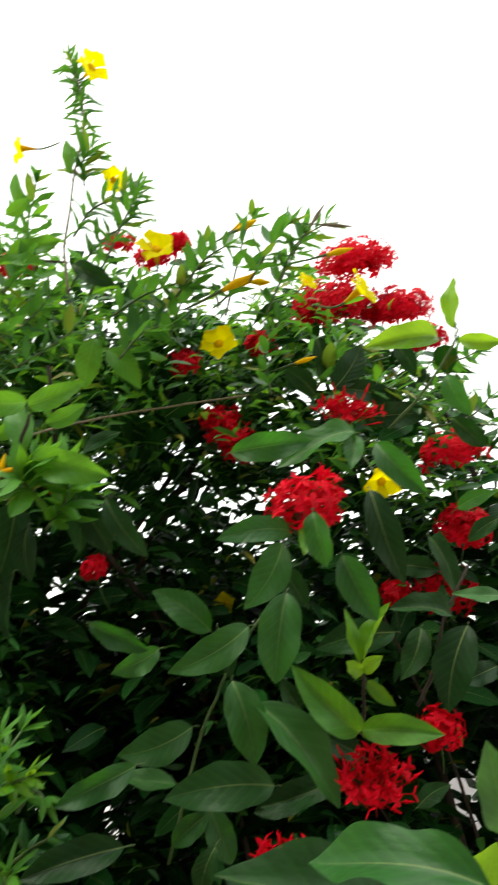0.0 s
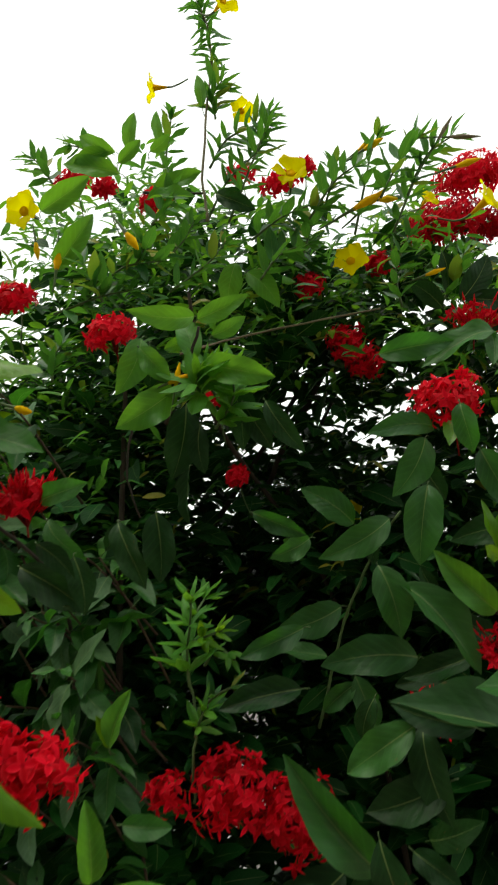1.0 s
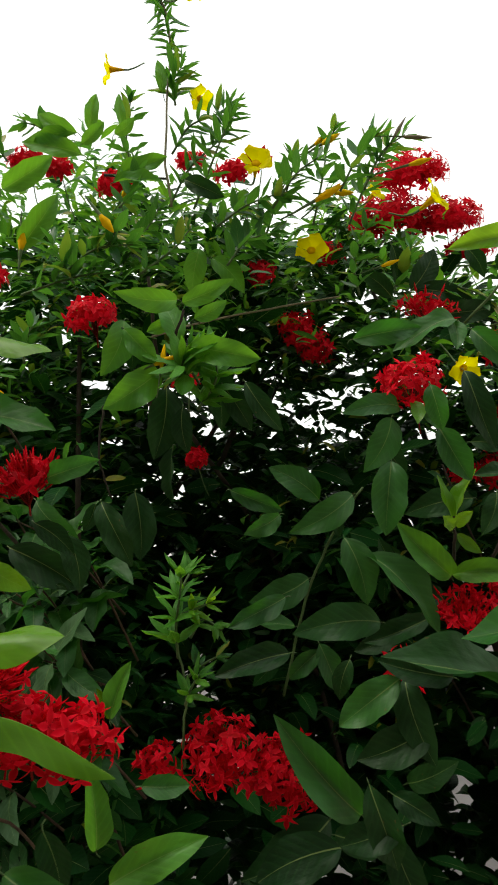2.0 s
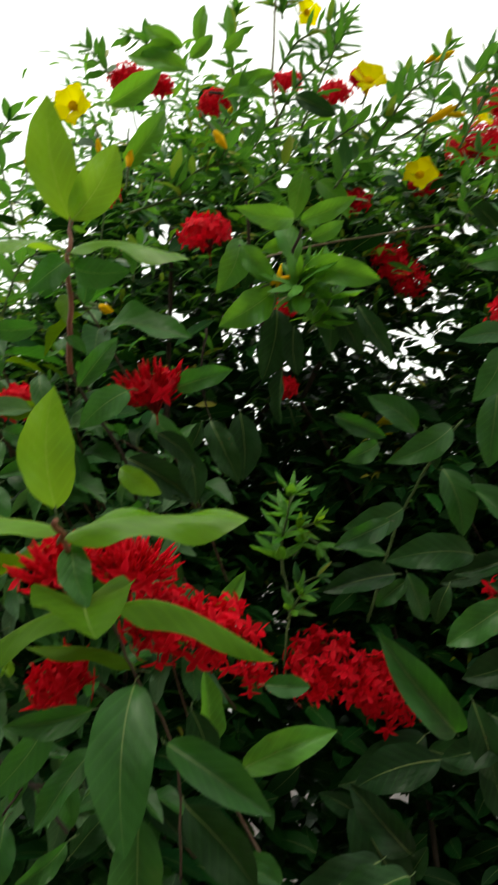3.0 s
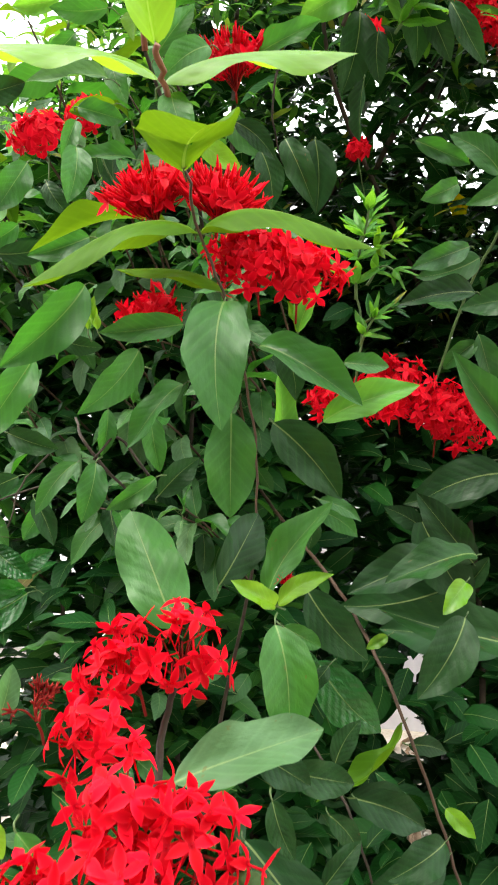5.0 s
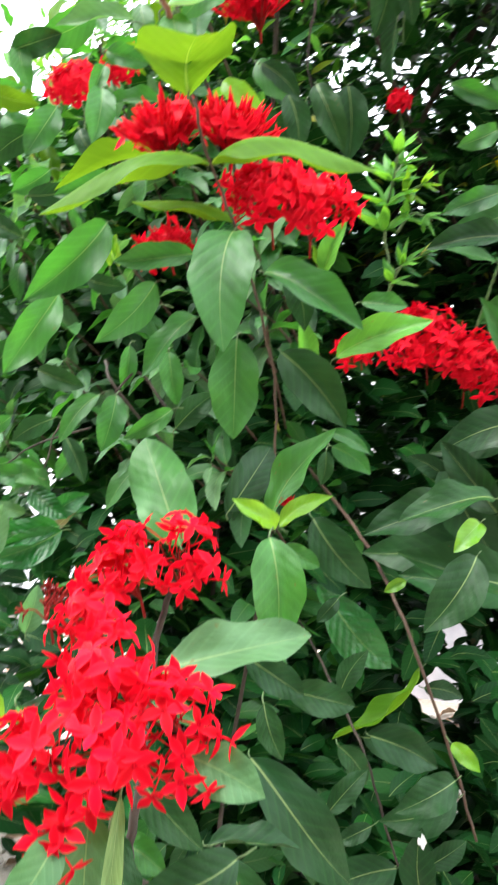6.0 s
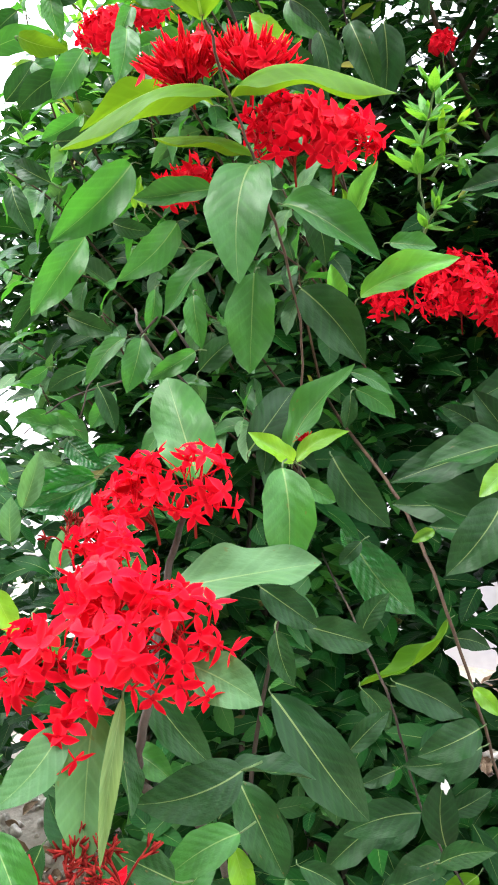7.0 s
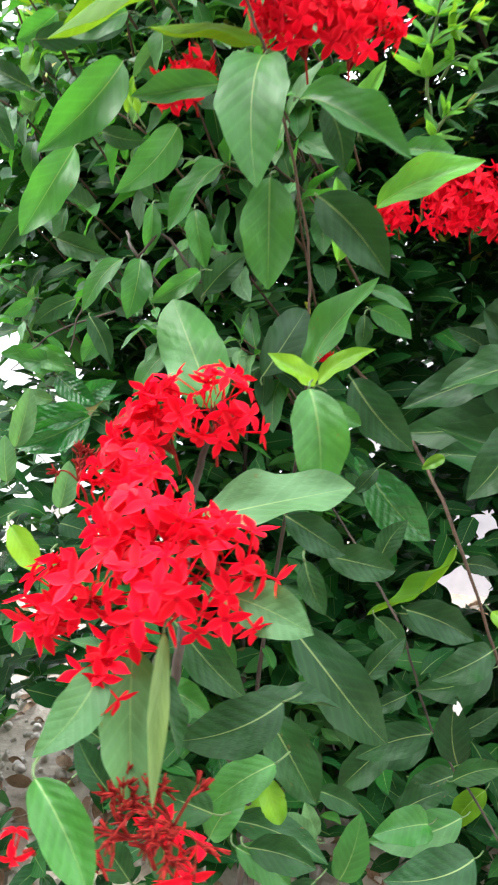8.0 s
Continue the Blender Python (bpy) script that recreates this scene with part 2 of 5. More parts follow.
def tube(points, r0, r1, sides=6):
    """Points and faces of a bent, tapering stem."""
    pts = [Vector(p) for p in points]
    verts, faces = [], []
    ref = Vector((0.3, 0.9, 0.2))
    for i, p in enumerate(pts):
        way = (pts[min(i + 1, len(pts) - 1)] - pts[max(i - 1, 0)]).normalized()
        a = way.cross(ref)
        a = (a if a.length > 1e-3 else way.cross(Vector((1, 0, 0)))).normalized()
        b = way.cross(a)
        r = r0 + (r1 - r0) * i / (len(pts) - 1)
        for k in range(sides):
            w = 2 * math.pi * k / sides
            verts.append(p + (a * math.cos(w) + b * math.sin(w)) * r)
        if i:
            for k in range(sides):
                q = (k + 1) % sides
                faces.append(((i - 1) * sides + k, (i - 1) * sides + q, i * sides + q, i * sides + k))
    faces.append(tuple(reversed(range(sides))))
    faces.append(tuple(range(len(verts) - sides, len(verts))))
    return verts, faces


def smooth_line(points, steps=5):
    """A curve through the points."""
    pts = [Vector(p) for p in points]
    pts = [pts[0] * 2 - pts[1]] + pts + [pts[-1] * 2 - pts[-2]]
    line = []
    for i in range(1, len(pts) - 2):
        a, b, c, d = pts[i - 1:i + 3]
        for k in range(steps):
            t = k / steps
            line.append(0.5 * (2 * b + (c - a) * t + (2 * a - 5 * b + 4 * c - d) * t * t + (3 * b - a - 3 * c + d) * t ** 3))
    return line + [pts[-2]]


class Heap:
    """Gathers many small shapes into one mesh."""

    def __init__(self):
        self.verts, self.faces, self.uvs = [], [], []

    def put(self, shape, m=None):
        verts, faces = shape[0], shape[1]
        n = len(self.verts)
        self.verts += [m @ Vector(v) for v in verts] if m is not None else list(verts)
        self.faces += [tuple(n + i for i in face) for face in faces]
        self.uvs += shape[2] if len(shape) > 2 else [(0, 0)] * len(verts)

    def mesh(self, name, material):
        return mesh_of(name, self.verts, self.faces, material, self.uvs)


def stem(plant, material, r0, r1, points):
    line = smooth_line(points)
    line = [p + Vector((CHANCE.gauss(0, 0.0008), CHANCE.gauss(0, 0.0008), 0)) for p in line]
    return plant.add("stem", mesh_of("stem", *tube(line, r0, r1), material))


def turn_to(axis, spin=0.0):
    return Vector(axis).to_track_quat("Z", "Y").to_matrix().to_4x4() @ Matrix.Rotation(spin, 4, "Z")


# a star of four petals on a thin tube; the mouth lies at the origin and faces up
def floret_shape(cup, seed):
    rnd = random.Random(seed)
    verts, faces, spots = [], [], []
    for k in range(4):
        m = Matrix.Rotation(math.pi / 2 * k + rnd.uniform(-0.1, 0.1), 4, "Z")
        tip = rnd.uniform(0.9, 1.08)
        outline = ((0.03, 0.07), (0.2, 0.17), (0.42, 0.25), (0.64, 0.23), (0.86, 0.13), (1.08, 0.0))
        n, k5 = len(verts), len(outline)
        bend = lambda x: cup * x * x + 0.03 * math.sin(4 * x)
        mid = [(x * tip, 0, bend(x)) for x, _ in outline]
        left = [(x * tip, w, bend(x) + 0.3 * w) for x, w in outline[:-1]]
        right = [(x * tip, -w, bend(x) + 0.3 * w) for x, w in outline[:-1]]
        verts += [m @ Vector(v) for v in mid + left + right]
        spots += [(x, 0.0) for x, _ in outline] + [(x, 1.0) for x, _ in outline[:-1]] * 2
        for s, flip in ((n + k5, False), (n + 2 * k5 - 1, True)):
            strip = [(n + i, n + i + 1, s + i + 1, s + i) for i in range(k5 - 2)] + [(n + k5 - 2, n + k5 - 1, s + k5 - 2)]
            faces += [tuple(reversed(f)) if flip else f for f in strip]
    v, f = tube([(0, 0, 0.03), (0.02, 0, -0.9), (0, 0.03, -1.8)], 0.06, 0.035, 4)
    n = len(verts)
    return verts + v, faces + [tuple(n + i for i in g) for g in f], spots + [(0.5, 0.0)] * len(v)


def bud_shape():
    v1, f1 = tube([(0, 0, -1.8), (0.03, 0, -0.6), (0, 0, 0.1)], 0.04, 0.07, 4)
    v2, f2 = tube([(0, 0, 0.1), (0, 0, 0.35), (0, 0.02, 0.7), (0.03, 0, 1.1)], 0.19, 0.03, 5)
    return v1 + v2, f1 + [tuple(len(v1) + i for i in g) for g in f2]


FLORETS = [floret_shape(cup, i) for i, cup in enumerate((0.05, -0.15, 0.22, -0.32, 0.38))]
BUD = bud_shape()
FLORET_MESHES = [mesh_of("floret", verts, faces, RED, spots) for verts, faces, spots in FLORETS]
BUD_MESH = mesh_of("bud", *BUD, RED, [(0.5, 0.5)] * len(BUD[0]))


def head(plant, centre, axis, radius, count, style):
    """A rounded head of florets on branching stalks."""
    centre, axis = Vector(centre), Vector(axis).normalized()
    turn = turn_to(axis)
    foot = centre - axis * radius * (0.6 if style in ("bud", "half") else 0.95)
    stalks = Heap()
    drop = 0.1 if style in ("bud", "half") else 0.3
    stalks.put(tube([foot - axis * radius * 0.15 - Vector((0, 0, radius * drop)), foot, foot + axis * radius * 0.35], 0.0011, 0.0011, 5))
    if style == "spent":
        for _ in range(count):
            w = CHANCE.uniform(0, 6.283)
            way = (turn @ Vector((math.cos(w), math.sin(w), CHANCE.uniform(0.0, 0.6)))).normalized()
            end = centre + way * radius * CHANCE.uniform(0.3, 0.65)
            knee = centre + way * radius * 0.2 - axis * radius * CHANCE.uniform(0.05, 0.25)
            stalks.put(tube(smooth_line([centre - axis * radius * 0.5, knee, end], 3), 0.0008, 0.0006, 4))
            for _ in range(4):
                fork = (way * 0.8 + Vector([CHANCE.gauss(0, 0.5) for _ in range(3)])).normalized()
                twig_end = end + fork * radius * CHANCE.uniform(0.15, 0.38)
                stalks.put(tube([end, end.lerp(twig_end, 0.5) - axis * 0.001, twig_end], 0.0006, 0.0005, 4))
                for _ in range(3):
                    stub = (fork + axis * 0.3 + Vector([CHANCE.gauss(0, 0.5) for _ in range(3)])).normalized()
                    stalks.put(tube([twig_end, twig_end + stub * 0.003, twig_end + stub * 0.006], 0.0008, 0.0004, 4))
        return plant.add("flower_head", stalks.mesh("spent_head", SPENT), None, "spent dark red flower head with bare stalks")
    count = int(count * {"loose": 1.1, "open": 1.7, "bud": 1.5, "half": 1.4}.get(style, 1.0))
    places = []
    for i in range(count):
        z = 1 - {"bud": 0.9, "loose": 1.05, "open": 1.15}.get(style, 1.2) * (i + 0.5) / count
        w = i * 2.39996 + CHANCE.uniform(-0.3, 0.3)
        flat = math.sqrt(1 - z * z)
        way = turn @ Vector((flat * math.cos(w), flat * math.sin(w), z * 0.85))
        way = (way + Vector([CHANCE.gauss(0, 0.24 if style in ("loose", "open") else 0.12) for _ in range(3)])).normalized()
        low, high = {"bud": (0.3, 0.95), "half": (0.35, 0.95), "loose": (0.5, 1.1), "open": (0.45, 1.02)}.get(style, (0.4, 1.0))
        place = way * radius * CHANCE.uniform(low, high)
        places.append((centre + place - axis * (radius * 0.1 + 0.28 * place.dot(axis)), way))
    size = min(0.012 if style == "loose" else 0.0125 if style != "far" else 0.0138, radius * 0.8)
    for p, way in places[::3 if style != "far" else 5]:
        stalks.put(tube([foot, foot + (p - way * size * 1.6 - foot) * 0.6, p - way * size * 1.5], 0.0011, 0.0008, 3))
    near = style != "far"
    label = {"bud": "red flower head with pointed unopened buds", "half": "red flower head, half in bud"}.get(style, "rounded head of red star-shaped florets")
    if not near:
        petals = Heap()
        for p, way in places:
            m = Matrix.Translation(p) @ turn_to(way, CHANCE.uniform(0, 6.3)) @ Matrix.Scale(size * CHANCE.uniform(0.9, 1.15), 4)
            petals.put(CHANCE.choice(FLORETS), m)
        ob = plant.add("flower_head", petals.mesh("flower_head", RED), None, label)
        below = foot + Vector((CHANCE.gauss(0, 0.01), 0.05, -0.05))
        part("stalk", mesh_of("stalk", *tube(smooth_line([centre, foot, foot.lerp(below, 0.6) - Vector((0, 0.01, 0)), below], 3), 0.001, 0.0013, 5), GREEN_STEM), ob, Matrix())
        return ob
    ob = plant.add("flower_head", stalks.mesh("head_stalks", SPENT), None, label)
    for p, way in places:
        closed = (style == "bud" and CHANCE.random() < 0.85) or (style == "half" and CHANCE.random() < 0.5)
        if closed:
            way = (way + axis * 0.3 + Vector((0, 0, 0.2))).normalized()
        elif near:
            way = (way + Vector([CHANCE.gauss(0, 0.3) for _ in range(3)])).normalized()
        m = Matrix.Translation(p) @ turn_to(way, CHANCE.uniform(0, 6.3)) @ Matrix.Scale(size * CHANCE.uniform(0.85, 1.15), 4)
        part("bud" if closed else "floret", BUD_MESH if closed else CHANCE.choice(FLORET_MESHES), ob, m)
    return ob


# ---- ground, walls ----
def ground_height(x, y):
    near = math.exp(-((x + 0.3) ** 2 + (y - 0.8) ** 2) / 6)
    return 0.03 * near * noise.noise((x * 1.7, y * 1.7, 0))


def build_ground():
    ring = [-4000, -600, -120, -40, -15, -8] + [-5 + 0.25 * i for i in range(41)] + [8, 15, 40, 120, 600, 4000]
    verts = [(x, y, ground_height(x, y)) for y in ring for x in ring]
    n = len(ring)
    faces = [(j * n + i, j * n + i + 1, (j + 1) * n + i + 1, (j + 1) * n + i) for j in range(n - 1) for i in range(n - 1)]
    tagged(new("ground", mesh_of("ground", verts, faces, EARTH)), "pale dry stony earth under the hedge", "ground", kind="structure")


def box(x0, y0, z0, x1, y1, z1, material, bevel):
    bm = bmesh.new()
    bmesh.ops.create_cube(bm, size=1)
    for v in bm.verts:
        v.co = Vector(((x0 + x1) / 2 + v.co.x * (x1 - x0), (y0 + y1) / 2 + v.co.y * (y1 - y0), (z0 + z1) / 2 + v.co.z * (z1 - z0)))
    bmesh.ops.bevel(bm, geom=bm.edges[:], offset=bevel, segments=2, affect="EDGES")
    mesh = bpy.data.meshes.new("block")
    bm.to_mesh(mesh)
    bm.free()
    mesh.materials.append(material)
    return mesh


build_ground()
tagged(new("wall_back", box(-0.75, 2.35, -0.1, 4.0, 2.53, 1.4, WHITEWASH, 0.012)), "low whitewashed garden wall behind the hedge", "wall", kind="structure")
# added out of view, to cut the sky light on the hedge's front
tagged(new("wall_house", box(-7.0, -2.15, -0.1, 7.0, -1.9, 4.8, BLOCKER, 0.01)), "plain wall added unseen behind the camera to block light", "wall", kind="structure")
tagged(new("road", box(-30.0, 2.9, -0.08, -0.95, 7.6, 0.035, CONCRETE, 0.01)), "pale grey concrete lane beyond the hedge", "road", kind="structure")
tagged(new("kerb", box(-30.0, 2.6, -0.05, -0.95, 2.9, 0.14, CONCRETE, 0.02)), "grey concrete kerb beside the lane", "kerb", kind="structure")
tagged(new("wall_far", box(-30.0, 8.0, -0.1, -0.9, 8.2, 2.0, WHITEWASH, 0.02)), "sunlit whitewashed wall across the lane", "wall", kind="structure")



def scatter(name, label, category, count, material, make):
    heap = Heap()
    for _ in range(count):
        x, y = CHANCE.uniform(-2.2, 0.6), CHANCE.uniform(-0.6, 2.2)
        heap.put(*make(x, y))
    tagged(new(name, heap.mesh(name, material)), label, category, kind="stuff")


def pebble(x, y):
    size = CHANCE.uniform(0.006, 0.022)
    rings = [(0, 0, -0.6), (0, 0, 0.0), (0, 0, 0.6)]
    shape = tube(rings, 0.8, 0.6, 6)
    m = Matrix.Translation((x, y, ground_height(x, y) + size * 0.3)) @ Euler([CHANCE.uniform(0, 6) for _ in range(3)]).to_matrix().to_4x4()
    return shape, m @ Matrix.Diagonal((size, size * CHANCE.uniform(0.6, 1), size * CHANCE.uniform(0.5, 1), 1))


def fallen(x, y):
    w, reach = CHANCE.uniform(0, 6.283), CHANCE.uniform(0.03, 0.08)
    base = Vector((x, y, ground_height(x, y) + 0.006))
    tip = base + Vector((math.cos(w), math.sin(w), CHANCE.uniform(0.0, 0.25))) * reach
    return blade(5, 2, CHANCE.uniform(-0.05, 0.12), 0.3, 0.05, 0.8, w), set_blade(base, tip, reach * 0.4, CHANCE.gauss(0, 25))


scatter("gravel", "pale loose stones on dry earth", "gravel", 6000, PEBBLE, pebble)
scatter("leaf_litter", "dry brown fallen leaves under the hedge", "leaf litter", 1500, LITTER, fallen)

# ---- the plants ----
front = Plant("ixora_shrub", (-0.5, 0.55, 0), "bushy ixora shrub with large leaves and red flower heads", "shrub", "ixora shrubs in the hedge")
right = Plant("ixora_shrub", (0.15, 1.0, 0), "leafy dark green ixora shrub with few red flower heads", "shrub", "ixora shrubs in the hedge")
left = Plant("ixora_shrub", (-0.5, 1.05, 0), "tall ixora shrub tangled with a yellow-flowered vine", "shrub", "ixora shrubs in the hedge")
back = Plant("ixora_shrub", (0.35, 1.35, 0), "tall ixora shrub topped with many red flower heads", "shrub", "ixora shrubs in the hedge")
ribbed = Plant("broadleaf_plant", (-0.85, 0.85, 0), "low plant with glossy deeply ribbed leaves", "plant")
vine = Plant("allamanda_vine", (-0.15, 1.0, 0), "climbing allamanda with narrow leaves and yellow trumpet flowers", "vine")

# woody stems from the ground
def trunk(plant, points, r0, r1):
    return plant.add("trunk", mesh_of("trunk", *tube(smooth_line(points, 6), r0, r1, 8), BARK))


trunk(front, [(-0.5, 0.55, -0.03), (-0.55, 0.72, 0.4), (-0.5, 0.72, 0.7), (-0.42, 0.6, 0.92), (-0.36, 0.46, 1.045)], 0.005, 0.0016)
trunk(front, [(-0.52, 0.55, -0.03), (-0.48, 0.48, 0.3), (-0.4, 0.34, 0.55), (-0.34, 0.2, 0.74), (-0.323, 0.066, 0.874)], 0.005, 0.003)
trunk(front, [(-0.5, 0.57, -0.03), (-0.64, 0.9, 0.6), (-0.6, 0.92, 1.2), (-0.5, 0.72, 1.46), (-0.456, 0.417, 1.576)], 0.006, 0.002)
trunk(right, [(0.15, 1.0, -0.03), (0.3, 1.35, 0.5), (0.22, 1.42, 1.0), (0.02, 1.2, 1.45)], 0.006, 0.002)
trunk(right, [(0.15, 1.02, -0.03), (0.34, 1.35, 0.6), (0.29, 1.3, 1.2), (0.15, 1.0, 1.6)], 0.006, 0.002)
trunk(left, [(-0.5, 1.05, -0.03), (-0.72, 1.15, 0.7), (-0.62, 1.2, 1.3), (-0.2, 1.2, 1.9)], 0.013, 0.005)
trunk(left, [(-0.5, 1.08, -0.03), (-0.6, 1.1, 0.7), (-0.55, 1.0, 1.4), (-0.5, 0.95, 2.0)], 0.011, 0.004)
trunk(left, [(-0.48, 1.05, -0.03), (-0.72, 1.3, 0.6), (-0.56, 1.35, 1.2), (-0.1, 1.25, 1.95)], 0.011, 0.004)
trunk(back, [(0.35, 1.35, -0.03), (0.3, 1.35, 0.9), (0.2, 1.4, 1.6), (0.1, 1.45, 2.2)], 0.013, 0.005)
trunk(back, [(0.36, 1.35, -0.03), (0.42, 1.3, 0.9), (0.42, 1.25, 1.6), (0.35, 1.3, 2.0)], 0.012, 0.005)
trunk(vine, [(-0.15, 1.0, -0.03), (-0.08, 1.3, 0.7), (-0.18, 1.3, 1.4), (-0.33, 0.97, 1.77), (-0.33, 0.85, 1.98)], 0.008, 0.003)
trunk(ribbed, [(-0.85, 0.85, -0.03), (-0.8, 0.8, 0.5), (-0.78, 0.75, 0.95)], 0.007, 0.003)

# leaves that stand out on the shrubs
leaf(right, (0.043, 0.752, 1.577), (0.021, 0.752, 1.471), 0.0521, 37, 0.08, GREEN)
leaf(right, (0.048, 0.703, 1.631), (-0.001, 0.689, 1.556), 0.0436, 59, 0.06, GREEN)
leaf(right, (0.078, 0.671, 1.643), (0.076, 0.651, 1.606), 0.0203, 11, 0.05, YOUNG)
leaf(right, (0.096, 0.687, 1.635), (0.104, 0.668, 1.599), 0.0198, -14, 0.05, GREEN)
leaf(right, (0.116, 0.739, 1.615), (0.15, 0.749, 1.535), 0.0417, -60, 0.08, GREEN)
leaf(right, (0.158, 0.711, 1.687), (0.187, 0.731, 1.574), 0.0403, -46, 0.1, DEEP)
leaf(right, (0.17, 0.676, 1.735), (0.221, 0.673, 1.667), 0.0328, -71, 0.12, GREEN)
leaf(right, (0.148, 0.659, 1.744), (0.055, 0.627, 1.703), 0.0361, 40, 0.13, GREEN)
leaf(right, (0.142, 0.649, 1.74), (0.138, 0.631, 1.694), 0.0238, 10, 0.05, GREEN)
leaf(right, (0.06, 0.691, 1.641), (-0.02, 0.64, 1.631), 0.0322, 69, 0.12, GREEN)
leaf(right, (-0.018, 0.818, 1.543), (-0.122, 0.788, 1.491), 0.0459, 70, 0.13, GREEN)
leaf(right, (-0.071, 0.822, 1.541), (-0.142, 0.793, 1.597), 0.0442, 74, 0.1, GREEN)
leaf(right, (-0.059, 0.812, 1.544), (-0.047, 0.824, 1.479), 0.0285, -36, 0.05, DEEP)
leaf(right, (-0.101, 0.824, 1.422), (-0.194, 0.799, 1.395), 0.048, 66, 0.08, GREEN)
leaf(right, (-0.133, 0.854, 1.351), (-0.209, 0.815, 1.371), 0.03, 32, 0.06, GREEN)
leaf(right, (-0.001, 0.842, 1.346), (-0.132, 0.793, 1.343), 0.0566, 62, 0.1, GREEN)
leaf(right, (-0.039, 0.794, 1.476), (-0.017, 0.799, 1.375), 0.0497, -24, 0.1, GREEN)
leaf(right, (-0.012, 0.786, 1.447), (0.081, 0.808, 1.324), 0.0529, -32, 0.1, GREEN)
leaf(right, (0.113, 0.839, 1.405), (0.039, 0.779, 1.491), 0.0441, 89, 0.1, LIGHT)
leaf(right, (0.117, 0.84, 1.406), (0.216, 0.813, 1.399), 0.0365, -65, 0.13, LIGHT)
leaf(right, (0.125, 0.804, 1.486), (0.111, 0.8, 1.556), 0.0243, -12, 0.03, YOUNG)
leaf(right, (0.129, 0.805, 1.485), (0.171, 0.807, 1.56), 0.0292, 5, 0.03, YOUNG)
leaf(right, (0.128, 0.807, 1.477), (0.152, 0.784, 1.495), 0.0184, -94, 0.05, YOUNG)
leaf(right, (0.124, 0.808, 1.474), (0.107, 0.778, 1.492), 0.0186, 114, 0.05, YOUNG)
leaf(right, (0.13, 0.822, 1.466), (0.162, 0.826, 1.434), 0.0186, -67, 0.05, YOUNG)
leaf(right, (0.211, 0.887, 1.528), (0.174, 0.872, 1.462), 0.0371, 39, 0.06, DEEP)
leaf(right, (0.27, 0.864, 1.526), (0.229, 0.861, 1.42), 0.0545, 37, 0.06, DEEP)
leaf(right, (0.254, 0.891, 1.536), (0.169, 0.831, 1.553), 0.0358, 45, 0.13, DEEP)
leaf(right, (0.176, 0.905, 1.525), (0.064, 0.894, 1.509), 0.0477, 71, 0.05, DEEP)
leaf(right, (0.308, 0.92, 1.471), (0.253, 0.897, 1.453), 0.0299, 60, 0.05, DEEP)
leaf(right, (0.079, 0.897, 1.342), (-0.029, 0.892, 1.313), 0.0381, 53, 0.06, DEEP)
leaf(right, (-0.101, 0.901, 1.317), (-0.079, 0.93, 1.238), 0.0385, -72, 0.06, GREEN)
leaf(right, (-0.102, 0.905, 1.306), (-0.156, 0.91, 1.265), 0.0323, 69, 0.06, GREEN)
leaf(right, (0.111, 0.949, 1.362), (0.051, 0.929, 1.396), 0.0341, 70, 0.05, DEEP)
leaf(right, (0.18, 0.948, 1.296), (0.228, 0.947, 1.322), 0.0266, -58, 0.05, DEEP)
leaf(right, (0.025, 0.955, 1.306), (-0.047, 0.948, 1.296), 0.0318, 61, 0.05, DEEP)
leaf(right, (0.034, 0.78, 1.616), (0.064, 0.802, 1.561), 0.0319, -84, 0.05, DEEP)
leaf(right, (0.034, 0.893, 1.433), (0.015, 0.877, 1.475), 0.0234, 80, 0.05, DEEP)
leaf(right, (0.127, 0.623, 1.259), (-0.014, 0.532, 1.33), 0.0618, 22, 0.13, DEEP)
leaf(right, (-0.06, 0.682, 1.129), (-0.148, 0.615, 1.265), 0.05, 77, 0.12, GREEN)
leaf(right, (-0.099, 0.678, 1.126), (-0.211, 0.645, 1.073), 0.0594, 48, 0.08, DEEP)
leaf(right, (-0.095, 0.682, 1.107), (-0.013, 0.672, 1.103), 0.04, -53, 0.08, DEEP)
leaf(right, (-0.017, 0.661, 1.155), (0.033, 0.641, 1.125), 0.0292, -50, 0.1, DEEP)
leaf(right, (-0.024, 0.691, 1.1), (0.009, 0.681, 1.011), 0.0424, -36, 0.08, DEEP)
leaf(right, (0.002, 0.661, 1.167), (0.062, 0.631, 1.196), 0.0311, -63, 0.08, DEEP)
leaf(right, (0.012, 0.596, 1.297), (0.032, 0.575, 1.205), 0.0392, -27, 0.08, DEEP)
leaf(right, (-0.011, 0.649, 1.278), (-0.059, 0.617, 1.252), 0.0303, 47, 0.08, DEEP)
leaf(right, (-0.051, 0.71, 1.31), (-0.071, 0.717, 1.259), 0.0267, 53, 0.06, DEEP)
leaf(back, (0.28, 0.792, 1.915), (0.175, 0.761, 1.899), 0.0374, 81, 0.14, YOUNG)
leaf(back, (0.304, 0.792, 1.926), (0.315, 0.788, 2.006), 0.0274, 14, 0.03, YOUNG)
leaf(back, (0.308, 0.797, 1.91), (0.364, 0.789, 1.896), 0.0236, -95, 0.12, YOUNG)
leaf(back, (0.286, 0.809, 1.864), (0.311, 0.812, 1.802), 0.032, -68, 0.08, GREEN)
leaf(back, (0.229, 0.878, 1.953), (0.253, 0.889, 1.897), 0.0295, -80, 0.06, DEEP)
leaf(back, (0.127, 0.883, 1.892), (0.178, 0.888, 1.965), 0.0429, -69, 0.05, DEEP)
leaf(back, (0.135, 0.885, 1.892), (0.236, 0.91, 1.86), 0.0369, -77, 0.08, DEEP)
